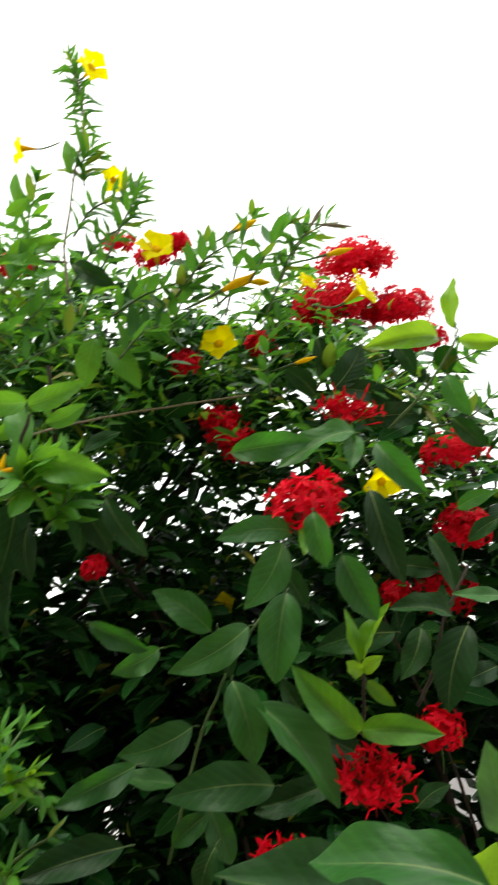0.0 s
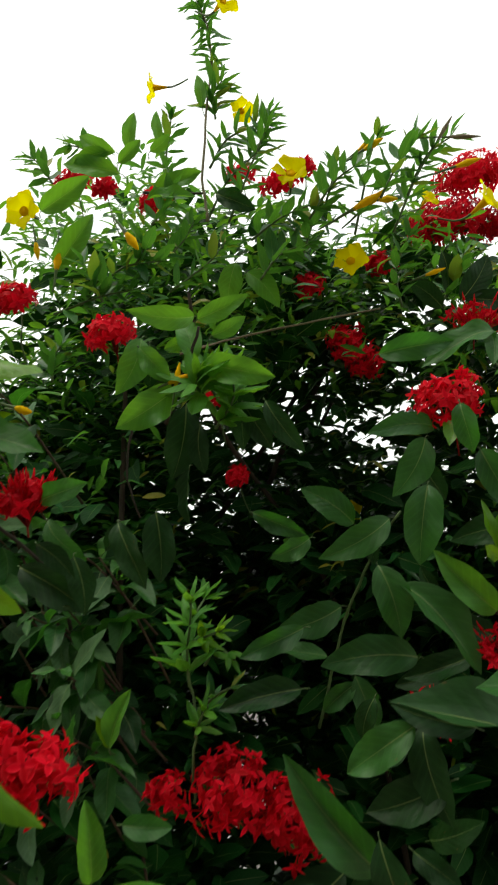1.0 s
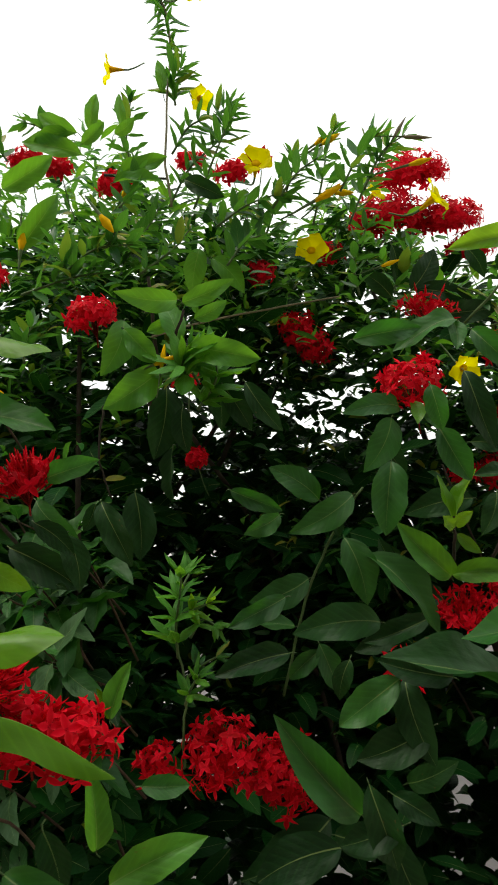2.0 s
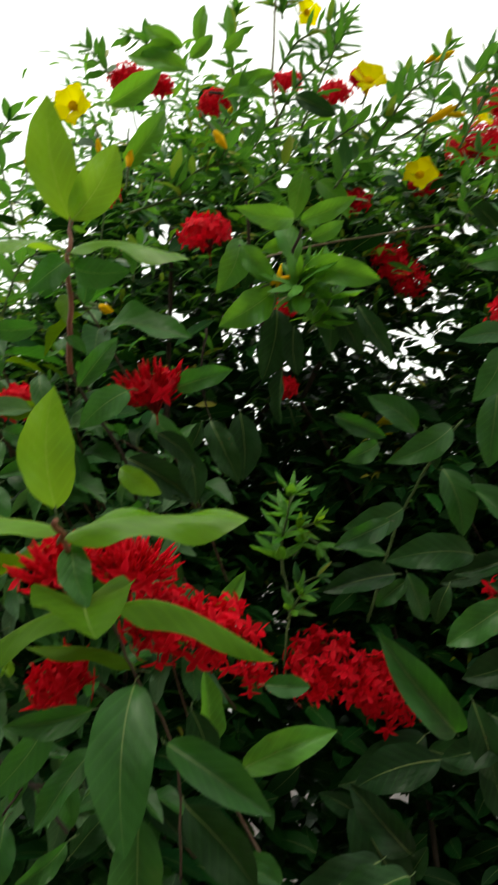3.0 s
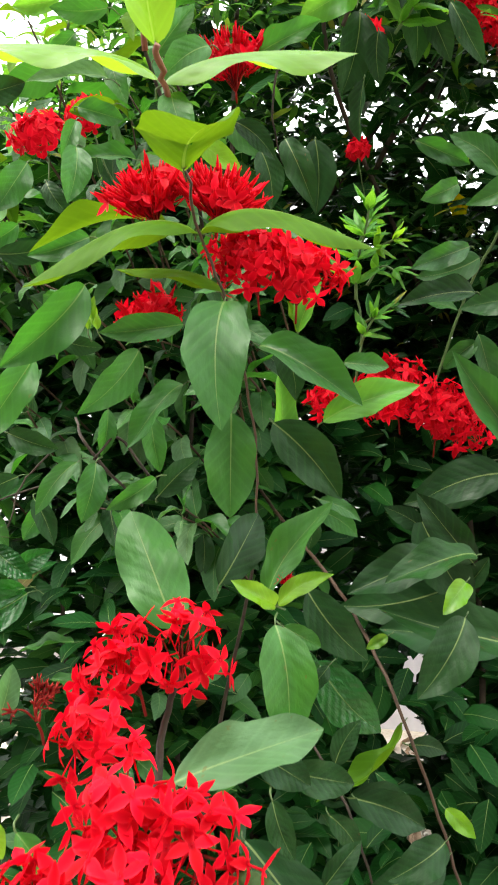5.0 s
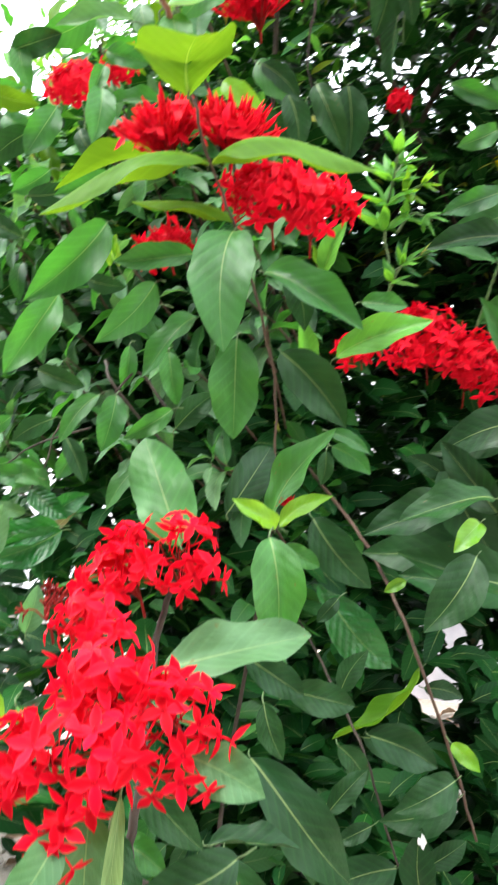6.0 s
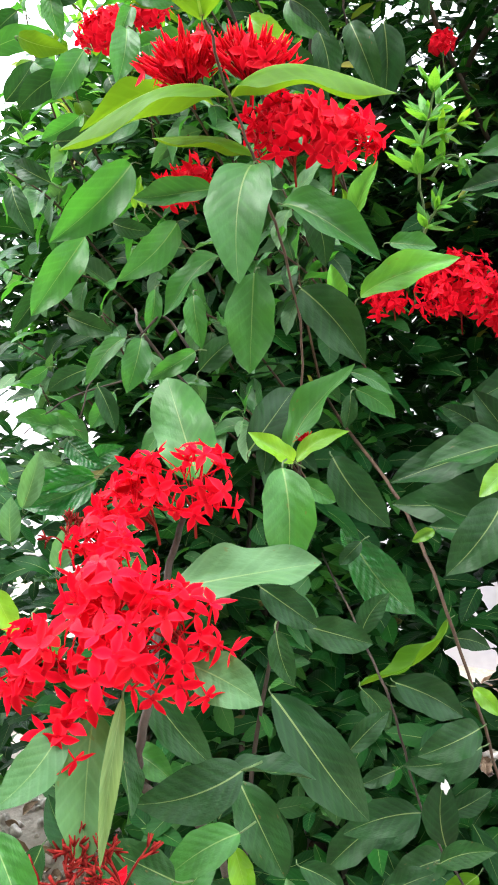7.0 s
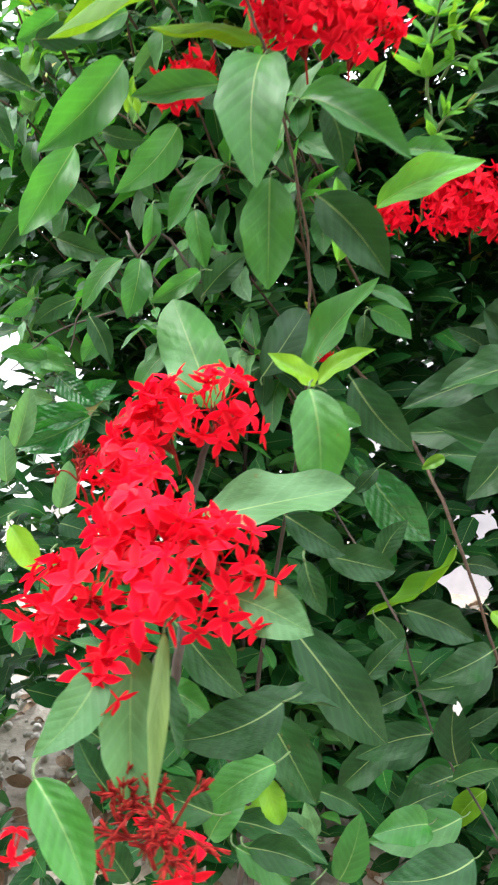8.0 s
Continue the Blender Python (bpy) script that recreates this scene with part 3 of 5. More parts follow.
leaf(back, (0.108, 0.901, 1.991), (0.109, 0.925, 1.921), 0.0356, -40, 0.06, DEEP)
leaf(back, (0.011, 0.851, 2.103), (0.042, 0.846, 2.132), 0.0184, -98, 0.05, GREEN)
leaf(back, (0.281, 0.867, 1.685), (0.334, 0.848, 1.7), 0.0236, -84, 0.1, GREEN)
leaf(back, (0.188, 0.907, 1.619), (0.252, 0.92, 1.607), 0.0317, -80, 0.1, DEEP)
leaf(back, (0.241, 0.903, 1.655), (0.27, 0.926, 1.566), 0.0327, -52, 0.06, DEEP)
leaf(back, (0.32, 0.86, 1.561), (0.252, 0.838, 1.567), 0.0243, 41, 0.05, GREEN)
leaf(back, (0.345, 0.932, 1.676), (0.3, 0.936, 1.647), 0.0257, 71, 0.05, DEEP)
leaf(back, (0.098, 0.929, 1.904), (0.049, 0.906, 1.951), 0.0345, 95, 0.05, DEEP)
leaf(back, (0.165, 0.903, 1.848), (0.27, 0.918, 1.85), 0.0404, -90, 0.1, DEEP)
leaf(back, (0.304, 0.926, 1.839), (0.351, 0.948, 1.794), 0.0329, -101, 0.1, DEEP)
leaf(left, (-0.214, 0.561, 1.792), (-0.28, 0.501, 1.788), 0.0309, 101, 0.12, LIGHT)
leaf(left, (-0.204, 0.546, 1.78), (-0.133, 0.531, 1.794), 0.0253, -92, 0.1, LIGHT)
leaf(left, (-0.217, 0.565, 1.733), (-0.241, 0.573, 1.802), 0.0318, 23, 0.05, LIGHT)
leaf(left, (-0.192, 0.573, 1.774), (-0.193, 0.568, 1.791), 0.0088, 28, 0.05, LIGHT)
leaf(left, (-0.196, 0.573, 1.767), (-0.152, 0.58, 1.789), 0.0216, -94, 0.05, LIGHT)
leaf(left, (-0.201, 0.551, 1.722), (-0.112, 0.552, 1.692), 0.0355, -84, 0.13, LIGHT)
leaf(left, (-0.286, 0.556, 1.772), (-0.318, 0.545, 1.697), 0.0394, 71, 0.08, LIGHT)
leaf(left, (-0.249, 0.574, 1.703), (-0.314, 0.537, 1.651), 0.0438, 83, 0.1, LIGHT)
leaf(left, (-0.281, 0.57, 1.769), (-0.288, 0.582, 1.711), 0.0283, 68, 0.05, DEEP)
leaf(left, (-0.252, 0.618, 1.693), (-0.278, 0.625, 1.597), 0.0477, 67, 0.06, DEEP)
leaf(left, (-0.196, 0.624, 1.734), (-0.187, 0.653, 1.631), 0.0452, -35, 0.06, DEEP)
leaf(left, (-0.143, 0.619, 1.686), (-0.102, 0.648, 1.619), 0.0291, -83, 0.08, DEEP)
leaf(left, (-0.224, 0.575, 1.769), (-0.26, 0.568, 1.757), 0.0188, 95, 0.06, LIGHT)
leaf(left, (-0.281, 0.539, 1.753), (-0.244, 0.552, 1.706), 0.0293, -80, 0.1, LIGHT)
leaf(left, (-0.247, 0.61, 1.607), (-0.256, 0.625, 1.536), 0.0247, 11, 0.02, DEEP)
leaf(left, (-0.197, 0.765, 1.95), (-0.151, 0.782, 1.887), 0.0366, -74, 0.06, LIGHT)
leaf(left, (-0.218, 0.775, 1.976), (-0.239, 0.786, 1.9), 0.0382, 79, 0.06, LIGHT)
leaf(left, (-0.131, 0.786, 2.076), (-0.155, 0.787, 2.031), 0.0246, 83, 0.05, LIGHT)
leaf(left, (-0.214, 0.679, 2.043), (-0.156, 0.689, 2.008), 0.0285, -91, 0.08, DEEP)
leaf(left, (-0.331, 0.702, 2.086), (-0.245, 0.706, 2.108), 0.0301, -86, 0.1, LIGHT)
leaf(left, (-0.323, 0.682, 2.149), (-0.288, 0.68, 2.171), 0.0201, -115, 0.1, LIGHT)
leaf(left, (-0.386, 0.7, 2.136), (-0.483, 0.683, 2.169), 0.0353, 83, 0.13, LIGHT)
leaf(left, (-0.39, 0.692, 2.173), (-0.45, 0.679, 2.211), 0.0304, 99, 0.1, LIGHT)
leaf(left, (-0.368, 0.695, 2.171), (-0.351, 0.685, 2.233), 0.023, -76, 0.05, LIGHT)
leaf(left, (-0.316, 0.7, 2.175), (-0.314, 0.69, 2.229), 0.0188, -54, 0.05, LIGHT)
leaf(left, (-0.378, 0.679, 2.14), (-0.338, 0.678, 2.172), 0.0217, -105, 0.06, LIGHT)
leaf(left, (-0.501, 0.65, 2.064), (-0.416, 0.651, 2.107), 0.0378, -108, 0.12, LIGHT)
leaf(left, (-0.486, 0.67, 1.967), (-0.415, 0.662, 2.046), 0.0378, -101, 0.12, LIGHT)
leaf(left, (-0.326, 0.671, 2.055), (-0.248, 0.681, 2.047), 0.0269, -48, 0.06, LIGHT)
leaf(left, (-0.252, 0.742, 2.259), (-0.255, 0.731, 2.316), 0.0202, 11, 0.05, LIGHT)
leaf(left, (-0.403, 0.689, 2.174), (-0.459, 0.677, 2.159), 0.0284, 110, 0.1, LIGHT)
leaf(left, (-0.399, 0.389, 1.611), (-0.3, 0.364, 1.583), 0.0363, -35, 0.14, GREEN)
leaf(left, (-0.331, 0.409, 1.547), (-0.264, 0.384, 1.554), 0.0245, -79, 0.1, GREEN)
leaf(left, (-0.368, 0.365, 1.538), (-0.408, 0.338, 1.499), 0.0301, 73, 0.1, GREEN)
leaf(left, (-0.372, 0.462, 1.509), (-0.332, 0.475, 1.468), 0.0251, -66, 0.08, DEEP)
leaf(left, (-0.392, 0.397, 1.465), (-0.351, 0.407, 1.436), 0.0246, -64, 0.1, YOUNG)
leaf(left, (-0.319, 0.663, 1.562), (-0.323, 0.68, 1.468), 0.0459, 27, 0.05, DEEP)
leaf(left, (-0.376, 0.659, 1.552), (-0.397, 0.663, 1.515), 0.0205, 81, 0.05, DEEP)
leaf(left, (-0.378, 0.526, 1.442), (-0.366, 0.529, 1.434), 0.0072, -66, 0.05, DEEP)
leaf(left, (-0.44, 0.402, 1.557), (-0.397, 0.411, 1.61), 0.0241, -86, 0.1, GREEN)
leaf(left, (-0.507, 0.438, 1.642), (-0.569, 0.42, 1.644), 0.0261, 93, 0.1, GREEN)
leaf(left, (-0.567, 0.44, 1.665), (-0.619, 0.425, 1.657), 0.0241, 97, 0.1, LIGHT)
leaf(left, (-0.478, 0.373, 1.529), (-0.545, 0.333, 1.518), 0.0266, 50, 0.1, PALE)
leaf(left, (-0.53, 0.404, 1.6), (-0.562, 0.397, 1.57), 0.0213, 94, 0.1, GREEN)
leaf(left, (-0.358, 0.515, 1.497), (-0.349, 0.524, 1.43), 0.0328, -16, 0.05, DEEP)
leaf(left, (-0.43, 0.516, 1.49), (-0.354, 0.543, 1.433), 0.0412, -74, 0.05, DEEP)
leaf(left, (-0.449, 0.395, 1.611), (-0.43, 0.403, 1.593), 0.0133, -75, 0.05, GREEN)
leaf(left, (-0.493, 0.333, 1.448), (-0.495, 0.317, 1.391), 0.0282, 39, 0.06, GREEN)
leaf(left, (-0.487, 0.342, 1.365), (-0.534, 0.309, 1.344), 0.0272, 75, 0.1, GREEN)
leaf(left, (-0.518, 0.384, 1.512), (-0.473, 0.398, 1.498), 0.0238, -80, 0.08, GREEN)
leaf(front, (-0.44, 0.387, 1.74), (-0.448, 0.353, 1.867), 0.0523, 16, 0.04, YOUNG)
leaf(front, (-0.434, 0.379, 1.735), (-0.384, 0.386, 1.82), 0.0451, -89, 0.05, YOUNG)
leaf(front, (-0.438, 0.371, 1.696), (-0.512, 0.288, 1.671), 0.034, 10, 0.12, YOUNG, 7)
leaf(front, (-0.433, 0.372, 1.694), (-0.296, 0.353, 1.66), 0.038, -10, 0.12, YOUNG, 7)
leaf(front, (-0.442, 0.38, 1.69), (-0.467, 0.345, 1.646), 0.0291, 78, 0.08, GREEN)
leaf(front, (-0.429, 0.375, 1.679), (-0.363, 0.364, 1.663), 0.0329, -94, 0.1, GREEN)
leaf(front, (-0.43, 0.398, 1.647), (-0.422, 0.397, 1.689), 0.0204, -60, 0.06, GREEN)
leaf(front, (-0.495, 0.419, 1.672), (-0.47, 0.424, 1.69), 0.0153, -97, 0.06, GREEN)
leaf(front, (-0.327, 0.134, 1.411), (-0.325, 0.129, 1.488), 0.0344, -36, 0.04, YOUNG)
leaf(front, (-0.331, 0.147, 1.397), (-0.425, 0.081, 1.398), 0.034, 14, 0.1, YOUNG, 7)
leaf(front, (-0.328, 0.146, 1.392), (-0.209, 0.16, 1.398), 0.034, -16, 0.1, YOUNG, 7)
leaf(front, (-0.323, 0.148, 1.388), (-0.306, 0.135, 1.349), 0.0212, -9, 0.05, GREEN)
leaf(front, (-0.328, 0.179, 1.352), (-0.28, 0.088, 1.338), 0.0621, 4, 0.03, OLIVE)
leaf(front, (-0.345, 0.257, 1.332), (-0.206, 0.227, 1.3), 0.034, 10, 0.15, OLIVE, 6)
leaf(front, (-0.326, 0.258, 1.278), (-0.313, 0.2, 1.178), 0.0489, 11, 0.06, GREEN)
leaf(front, (-0.346, 0.257, 1.332), (-0.453, 0.178, 1.284), 0.03, -10, 0.14, OLIVE, 6)
leaf(front, (-0.4, 0.336, 1.362), (-0.516, 0.285, 1.341), 0.0260, -18, 0.13, OLIVE)
leaf(front, (-0.33, 0.272, 1.287), (-0.415, 0.25, 1.309), 0.026, -12, 0.12, OLIVE, 6)
leaf(front, (-0.316, 0.235, 1.19), (-0.316, 0.225, 1.113), 0.0373, 16, 0.06, GREEN)
leaf(front, (-0.295, 0.24, 1.24), (-0.219, 0.24, 1.193), 0.0303, -35, 0.12, GREEN)
leaf(front, (-0.291, 0.293, 1.25), (-0.279, 0.296, 1.2), 0.0252, -29, 0.06, DEEP)
leaf(front, (-0.295, 0.282, 1.182), (-0.242, 0.286, 1.12), 0.0376, -51, 0.08, DEEP)
leaf(front, (-0.268, 0.367, 1.182), (-0.182, 0.377, 1.213), 0.0315, -53, 0.08, LIGHT)
leaf(front, (-0.477, 0.316, 1.273), (-0.471, 0.318, 1.304), 0.0107, -38, 0.05, YOUNG)
leaf(front, (-0.469, 0.318, 1.272), (-0.479, 0.316, 1.304), 0.0112, -11, 0.05, YOUNG)
leaf(front, (-0.362, 0.224, 1.028), (-0.418, 0.271, 1.11), 0.05, 9, 0.05, GREEN, 7)
leaf(front, (-0.297, 0.262, 1.046), (-0.247, 0.271, 1.12), 0.0305, -24, 0.1, GREEN)
leaf(front, (-0.288, 0.244, 1.044), (-0.313, 0.214, 1.069), 0.0159, 62, 0.08, YOUNG)
leaf(front, (-0.286, 0.245, 1.044), (-0.243, 0.245, 1.069), 0.0169, -37, 0.1, YOUNG)
leaf(front, (-0.274, 0.185, 1.047), (-0.262, 0.161, 0.978), 0.0353, 8, 0.06, GREEN)
leaf(front, (-0.28, 0.235, 1.031), (-0.254, 0.245, 1.014), 0.0159, -60, 0.06, GREEN)
leaf(front, (-0.349, 0.294, 1.045), (-0.329, 0.353, 1.098), 0.0363, -45, 0.06, DEEP)
leaf(front, (-0.269, 0.337, 1.114), (-0.234, 0.351, 1.093), 0.0145, -45, 0.1, GREEN)
leaf(front, (-0.28, 0.397, 1.097), (-0.244, 0.41, 1.069), 0.0228, -68, 0.08, GREEN)
leaf(front, (-0.285, 0.394, 1.092), (-0.289, 0.389, 1.059), 0.0161, 29, 0.05, DEEP)
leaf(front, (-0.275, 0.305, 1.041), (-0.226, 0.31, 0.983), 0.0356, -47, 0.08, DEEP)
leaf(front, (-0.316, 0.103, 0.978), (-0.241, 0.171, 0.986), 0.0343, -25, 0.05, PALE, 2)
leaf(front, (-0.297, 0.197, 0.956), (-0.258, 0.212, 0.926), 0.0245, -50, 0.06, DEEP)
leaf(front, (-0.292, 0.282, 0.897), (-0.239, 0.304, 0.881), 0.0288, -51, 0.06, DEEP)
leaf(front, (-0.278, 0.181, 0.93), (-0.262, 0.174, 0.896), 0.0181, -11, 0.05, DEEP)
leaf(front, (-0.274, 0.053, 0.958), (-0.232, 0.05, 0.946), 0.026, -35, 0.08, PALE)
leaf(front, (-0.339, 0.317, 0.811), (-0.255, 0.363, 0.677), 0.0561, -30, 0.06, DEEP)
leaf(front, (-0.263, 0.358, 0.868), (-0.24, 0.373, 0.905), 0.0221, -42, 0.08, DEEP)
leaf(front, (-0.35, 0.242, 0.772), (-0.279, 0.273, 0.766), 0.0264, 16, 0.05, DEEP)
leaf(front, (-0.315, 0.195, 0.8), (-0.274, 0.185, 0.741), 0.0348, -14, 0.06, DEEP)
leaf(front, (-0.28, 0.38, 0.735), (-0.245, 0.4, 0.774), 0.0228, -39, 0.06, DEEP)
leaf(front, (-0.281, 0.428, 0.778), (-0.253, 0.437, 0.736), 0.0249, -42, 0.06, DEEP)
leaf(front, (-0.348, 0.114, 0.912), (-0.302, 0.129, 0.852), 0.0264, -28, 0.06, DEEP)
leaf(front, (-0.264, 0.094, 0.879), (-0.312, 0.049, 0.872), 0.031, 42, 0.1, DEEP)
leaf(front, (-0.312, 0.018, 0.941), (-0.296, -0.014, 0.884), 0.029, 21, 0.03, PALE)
# pale folded margin of the leaf above, built as a separate strip
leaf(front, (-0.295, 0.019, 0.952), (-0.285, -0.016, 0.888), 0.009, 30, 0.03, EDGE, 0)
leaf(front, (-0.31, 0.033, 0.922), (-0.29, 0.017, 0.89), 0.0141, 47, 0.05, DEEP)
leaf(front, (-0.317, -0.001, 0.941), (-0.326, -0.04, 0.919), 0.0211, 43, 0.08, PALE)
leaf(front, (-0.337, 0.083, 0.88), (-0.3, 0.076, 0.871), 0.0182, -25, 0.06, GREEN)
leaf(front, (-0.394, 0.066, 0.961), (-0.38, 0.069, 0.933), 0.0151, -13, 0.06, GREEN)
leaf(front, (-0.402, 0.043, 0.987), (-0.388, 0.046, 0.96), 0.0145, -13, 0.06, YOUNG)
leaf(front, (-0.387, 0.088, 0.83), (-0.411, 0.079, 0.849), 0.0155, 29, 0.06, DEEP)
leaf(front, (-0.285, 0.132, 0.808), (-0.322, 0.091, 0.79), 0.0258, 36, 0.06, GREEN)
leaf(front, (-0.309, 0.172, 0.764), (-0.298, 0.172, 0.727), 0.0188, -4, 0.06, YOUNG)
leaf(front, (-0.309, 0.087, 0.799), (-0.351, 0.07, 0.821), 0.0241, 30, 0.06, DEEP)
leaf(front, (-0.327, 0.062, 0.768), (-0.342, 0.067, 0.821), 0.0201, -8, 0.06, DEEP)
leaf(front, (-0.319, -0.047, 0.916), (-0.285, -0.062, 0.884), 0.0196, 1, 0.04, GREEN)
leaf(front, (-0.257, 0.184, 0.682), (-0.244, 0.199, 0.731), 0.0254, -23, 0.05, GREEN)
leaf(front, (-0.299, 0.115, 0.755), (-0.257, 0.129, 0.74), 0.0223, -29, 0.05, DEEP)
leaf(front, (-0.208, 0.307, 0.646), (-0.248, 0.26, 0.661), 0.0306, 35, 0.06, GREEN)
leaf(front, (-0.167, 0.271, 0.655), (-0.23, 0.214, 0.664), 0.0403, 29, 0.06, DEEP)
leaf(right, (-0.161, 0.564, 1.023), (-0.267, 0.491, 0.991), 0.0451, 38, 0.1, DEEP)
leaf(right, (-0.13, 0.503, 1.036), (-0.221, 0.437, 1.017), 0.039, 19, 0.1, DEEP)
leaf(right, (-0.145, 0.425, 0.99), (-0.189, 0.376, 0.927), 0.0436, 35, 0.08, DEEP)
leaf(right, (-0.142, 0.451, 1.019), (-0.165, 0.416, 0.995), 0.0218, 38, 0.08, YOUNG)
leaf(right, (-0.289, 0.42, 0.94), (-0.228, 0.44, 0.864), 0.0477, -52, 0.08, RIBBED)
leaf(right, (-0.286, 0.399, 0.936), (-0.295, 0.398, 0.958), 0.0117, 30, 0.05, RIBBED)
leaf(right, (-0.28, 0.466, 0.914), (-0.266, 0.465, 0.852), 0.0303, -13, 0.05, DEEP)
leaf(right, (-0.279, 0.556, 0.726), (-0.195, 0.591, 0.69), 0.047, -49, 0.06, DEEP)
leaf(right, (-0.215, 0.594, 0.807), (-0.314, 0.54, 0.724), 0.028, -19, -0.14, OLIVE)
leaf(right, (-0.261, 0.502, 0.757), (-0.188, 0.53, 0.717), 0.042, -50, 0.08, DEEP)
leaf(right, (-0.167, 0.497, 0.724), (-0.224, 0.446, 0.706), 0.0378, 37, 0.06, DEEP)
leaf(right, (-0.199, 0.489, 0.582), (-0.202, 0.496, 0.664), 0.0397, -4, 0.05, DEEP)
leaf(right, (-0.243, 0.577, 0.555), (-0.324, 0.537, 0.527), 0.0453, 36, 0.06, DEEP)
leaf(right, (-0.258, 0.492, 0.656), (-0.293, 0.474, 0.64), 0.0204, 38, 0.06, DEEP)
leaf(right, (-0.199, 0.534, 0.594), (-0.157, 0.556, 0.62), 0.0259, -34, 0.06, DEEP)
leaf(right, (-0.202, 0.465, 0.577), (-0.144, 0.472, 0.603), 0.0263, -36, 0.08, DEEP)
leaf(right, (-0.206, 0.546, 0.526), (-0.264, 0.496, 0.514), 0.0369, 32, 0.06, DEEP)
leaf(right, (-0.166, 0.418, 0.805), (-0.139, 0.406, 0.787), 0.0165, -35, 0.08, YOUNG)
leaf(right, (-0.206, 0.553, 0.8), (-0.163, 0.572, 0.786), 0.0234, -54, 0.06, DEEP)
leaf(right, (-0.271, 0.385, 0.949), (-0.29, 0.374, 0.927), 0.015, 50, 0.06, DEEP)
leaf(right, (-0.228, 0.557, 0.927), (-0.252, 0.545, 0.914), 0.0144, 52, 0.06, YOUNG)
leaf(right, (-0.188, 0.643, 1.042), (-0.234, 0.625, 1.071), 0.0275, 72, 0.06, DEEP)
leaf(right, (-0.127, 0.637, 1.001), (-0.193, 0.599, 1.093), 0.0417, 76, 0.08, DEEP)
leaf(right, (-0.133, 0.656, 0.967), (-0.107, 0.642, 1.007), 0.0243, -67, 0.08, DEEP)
leaf(ribbed, (-0.688, 0.518, 0.968), (-0.766, 0.456, 0.934), 0.0472, 67, 0.1, RIBBED)
leaf(ribbed, (-0.752, 0.551, 1.036), (-0.802, 0.508, 1.051), 0.0329, 70, 0.08, GREEN)
leaf(ribbed, (-0.79, 0.536, 1.053), (-0.735, 0.536, 1.029), 0.029, -47, 0.08, GREEN)
leaf(ribbed, (-0.759, 0.546, 1.02), (-0.699, 0.547, 0.98), 0.0342, -39, 0.08, RIBBED)
leaf(ribbed, (-0.765, 0.54, 0.986), (-0.804, 0.524, 1.004), 0.0216, 56, 0.08, PALE)
leaf(ribbed, (-0.745, 0.434, 0.939), (-0.727, 0.45, 1.014), 0.0301, -62, 0.05, PALE)
leaf(ribbed, (-0.685, 0.348, 0.919), (-0.686, 0.353, 0.972), 0.0257, -40, 0.05, PALE)
leaf(ribbed, (-0.568, 0.29, 0.913), (-0.559, 0.3, 0.96), 0.0232, -56, 0.05, PALE)
leaf(ribbed, (-0.766, 0.593, 0.971), (-0.711, 0.622, 1.005), 0.034, -71, 0.05, RIBBED)
leaf(ribbed, (-0.767, 0.427, 0.97), (-0.782, 0.425, 1.015), 0.0229, 1, 0.05, GREEN)
leaf(ribbed, (-0.348, 0.34, 0.553), (-0.376, 0.337, 0.594), 0.0242, 22, 0.05, YOUNG)
leaf(ribbed, (-0.326, 0.351, 0.563), (-0.339, 0.353, 0.598), 0.0178, 10, 0.05, PALE)
leaf(right, (0.199, 0.448, 1.339), (0.069, 0.502, 1.346), 0.0477, 25, 0.12, GREEN)
leaf(right, (0.23, 0.545, 1.351), (0.217, 0.496, 1.429), 0.0316, 152, 0.06, PALE)
leaf(right, (0.195, 0.497, 1.318), (0.209, 0.462, 1.366), 0.0287, -118, 0.06, YOUNG)
leaf(right, (0.065, 0.592, 1.295), (-0.017, 0.572, 1.322), 0.0351, 57, 0.08, DEEP)
leaf(right, (-0.321, 0.53, 1.288), (-0.291, 0.523, 1.349), 0.0234, -56, 0.05, LIGHT)
leaf(right, (-0.323, 0.53, 1.288), (-0.332, 0.518, 1.323), 0.013, 33, 0.05, OLIVE)
leaf(front, (-0.347, 0.535, 1.152), (-0.343, 0.515, 1.239), 0.0302, -59, 0.05, LIGHT)
leaf(front, (-0.257, 0.432, 1.241), (-0.213, 0.446, 1.236), 0.0224, -55, 0.05, GREEN)
leaf(left, (-0.503, 0.435, 1.583), (-0.483, 0.428, 1.53), 0.0249, -21, 0.08, GREEN)
leaf(left, (-0.524, 0.39, 1.502), (-0.532, 0.373, 1.456), 0.0179, 56, 0.06, GREEN)
leaf(left, (-0.559, 0.352, 1.449), (-0.583, 0.33, 1.396), 0.0298, 76, 0.06, GREEN)
leaf(left, (-0.64, 0.346, 1.477), (-0.589, 0.363, 1.461), 0.0241, -89, 0.06, OLIVE)
leaf(left, (-0.474, 0.428, 1.469), (-0.538, 0.404, 1.466), 0.0232, 49, 0.1, GREEN)
leaf(left, (-0.522, 0.48, 1.559), (-0.572, 0.461, 1.549), 0.0228, 100, 0.08, OLIVE)
leaf(left, (-0.607, 0.506, 1.635), (-0.68, 0.477, 1.601), 0.0412, 102, 0.1, GREEN)
leaf(left, (-0.706, 0.466, 1.587), (-0.647, 0.49, 1.608), 0.0324, -102, 0.1, DEEP)
leaf(left, (-0.581, 0.343, 1.426), (-0.625, 0.324, 1.391), 0.0281, 95, 0.1, DEEP)
leaf(left, (-0.596, 0.389, 1.402), (-0.637, 0.373, 1.378), 0.0243, 94, 0.1, GREEN)
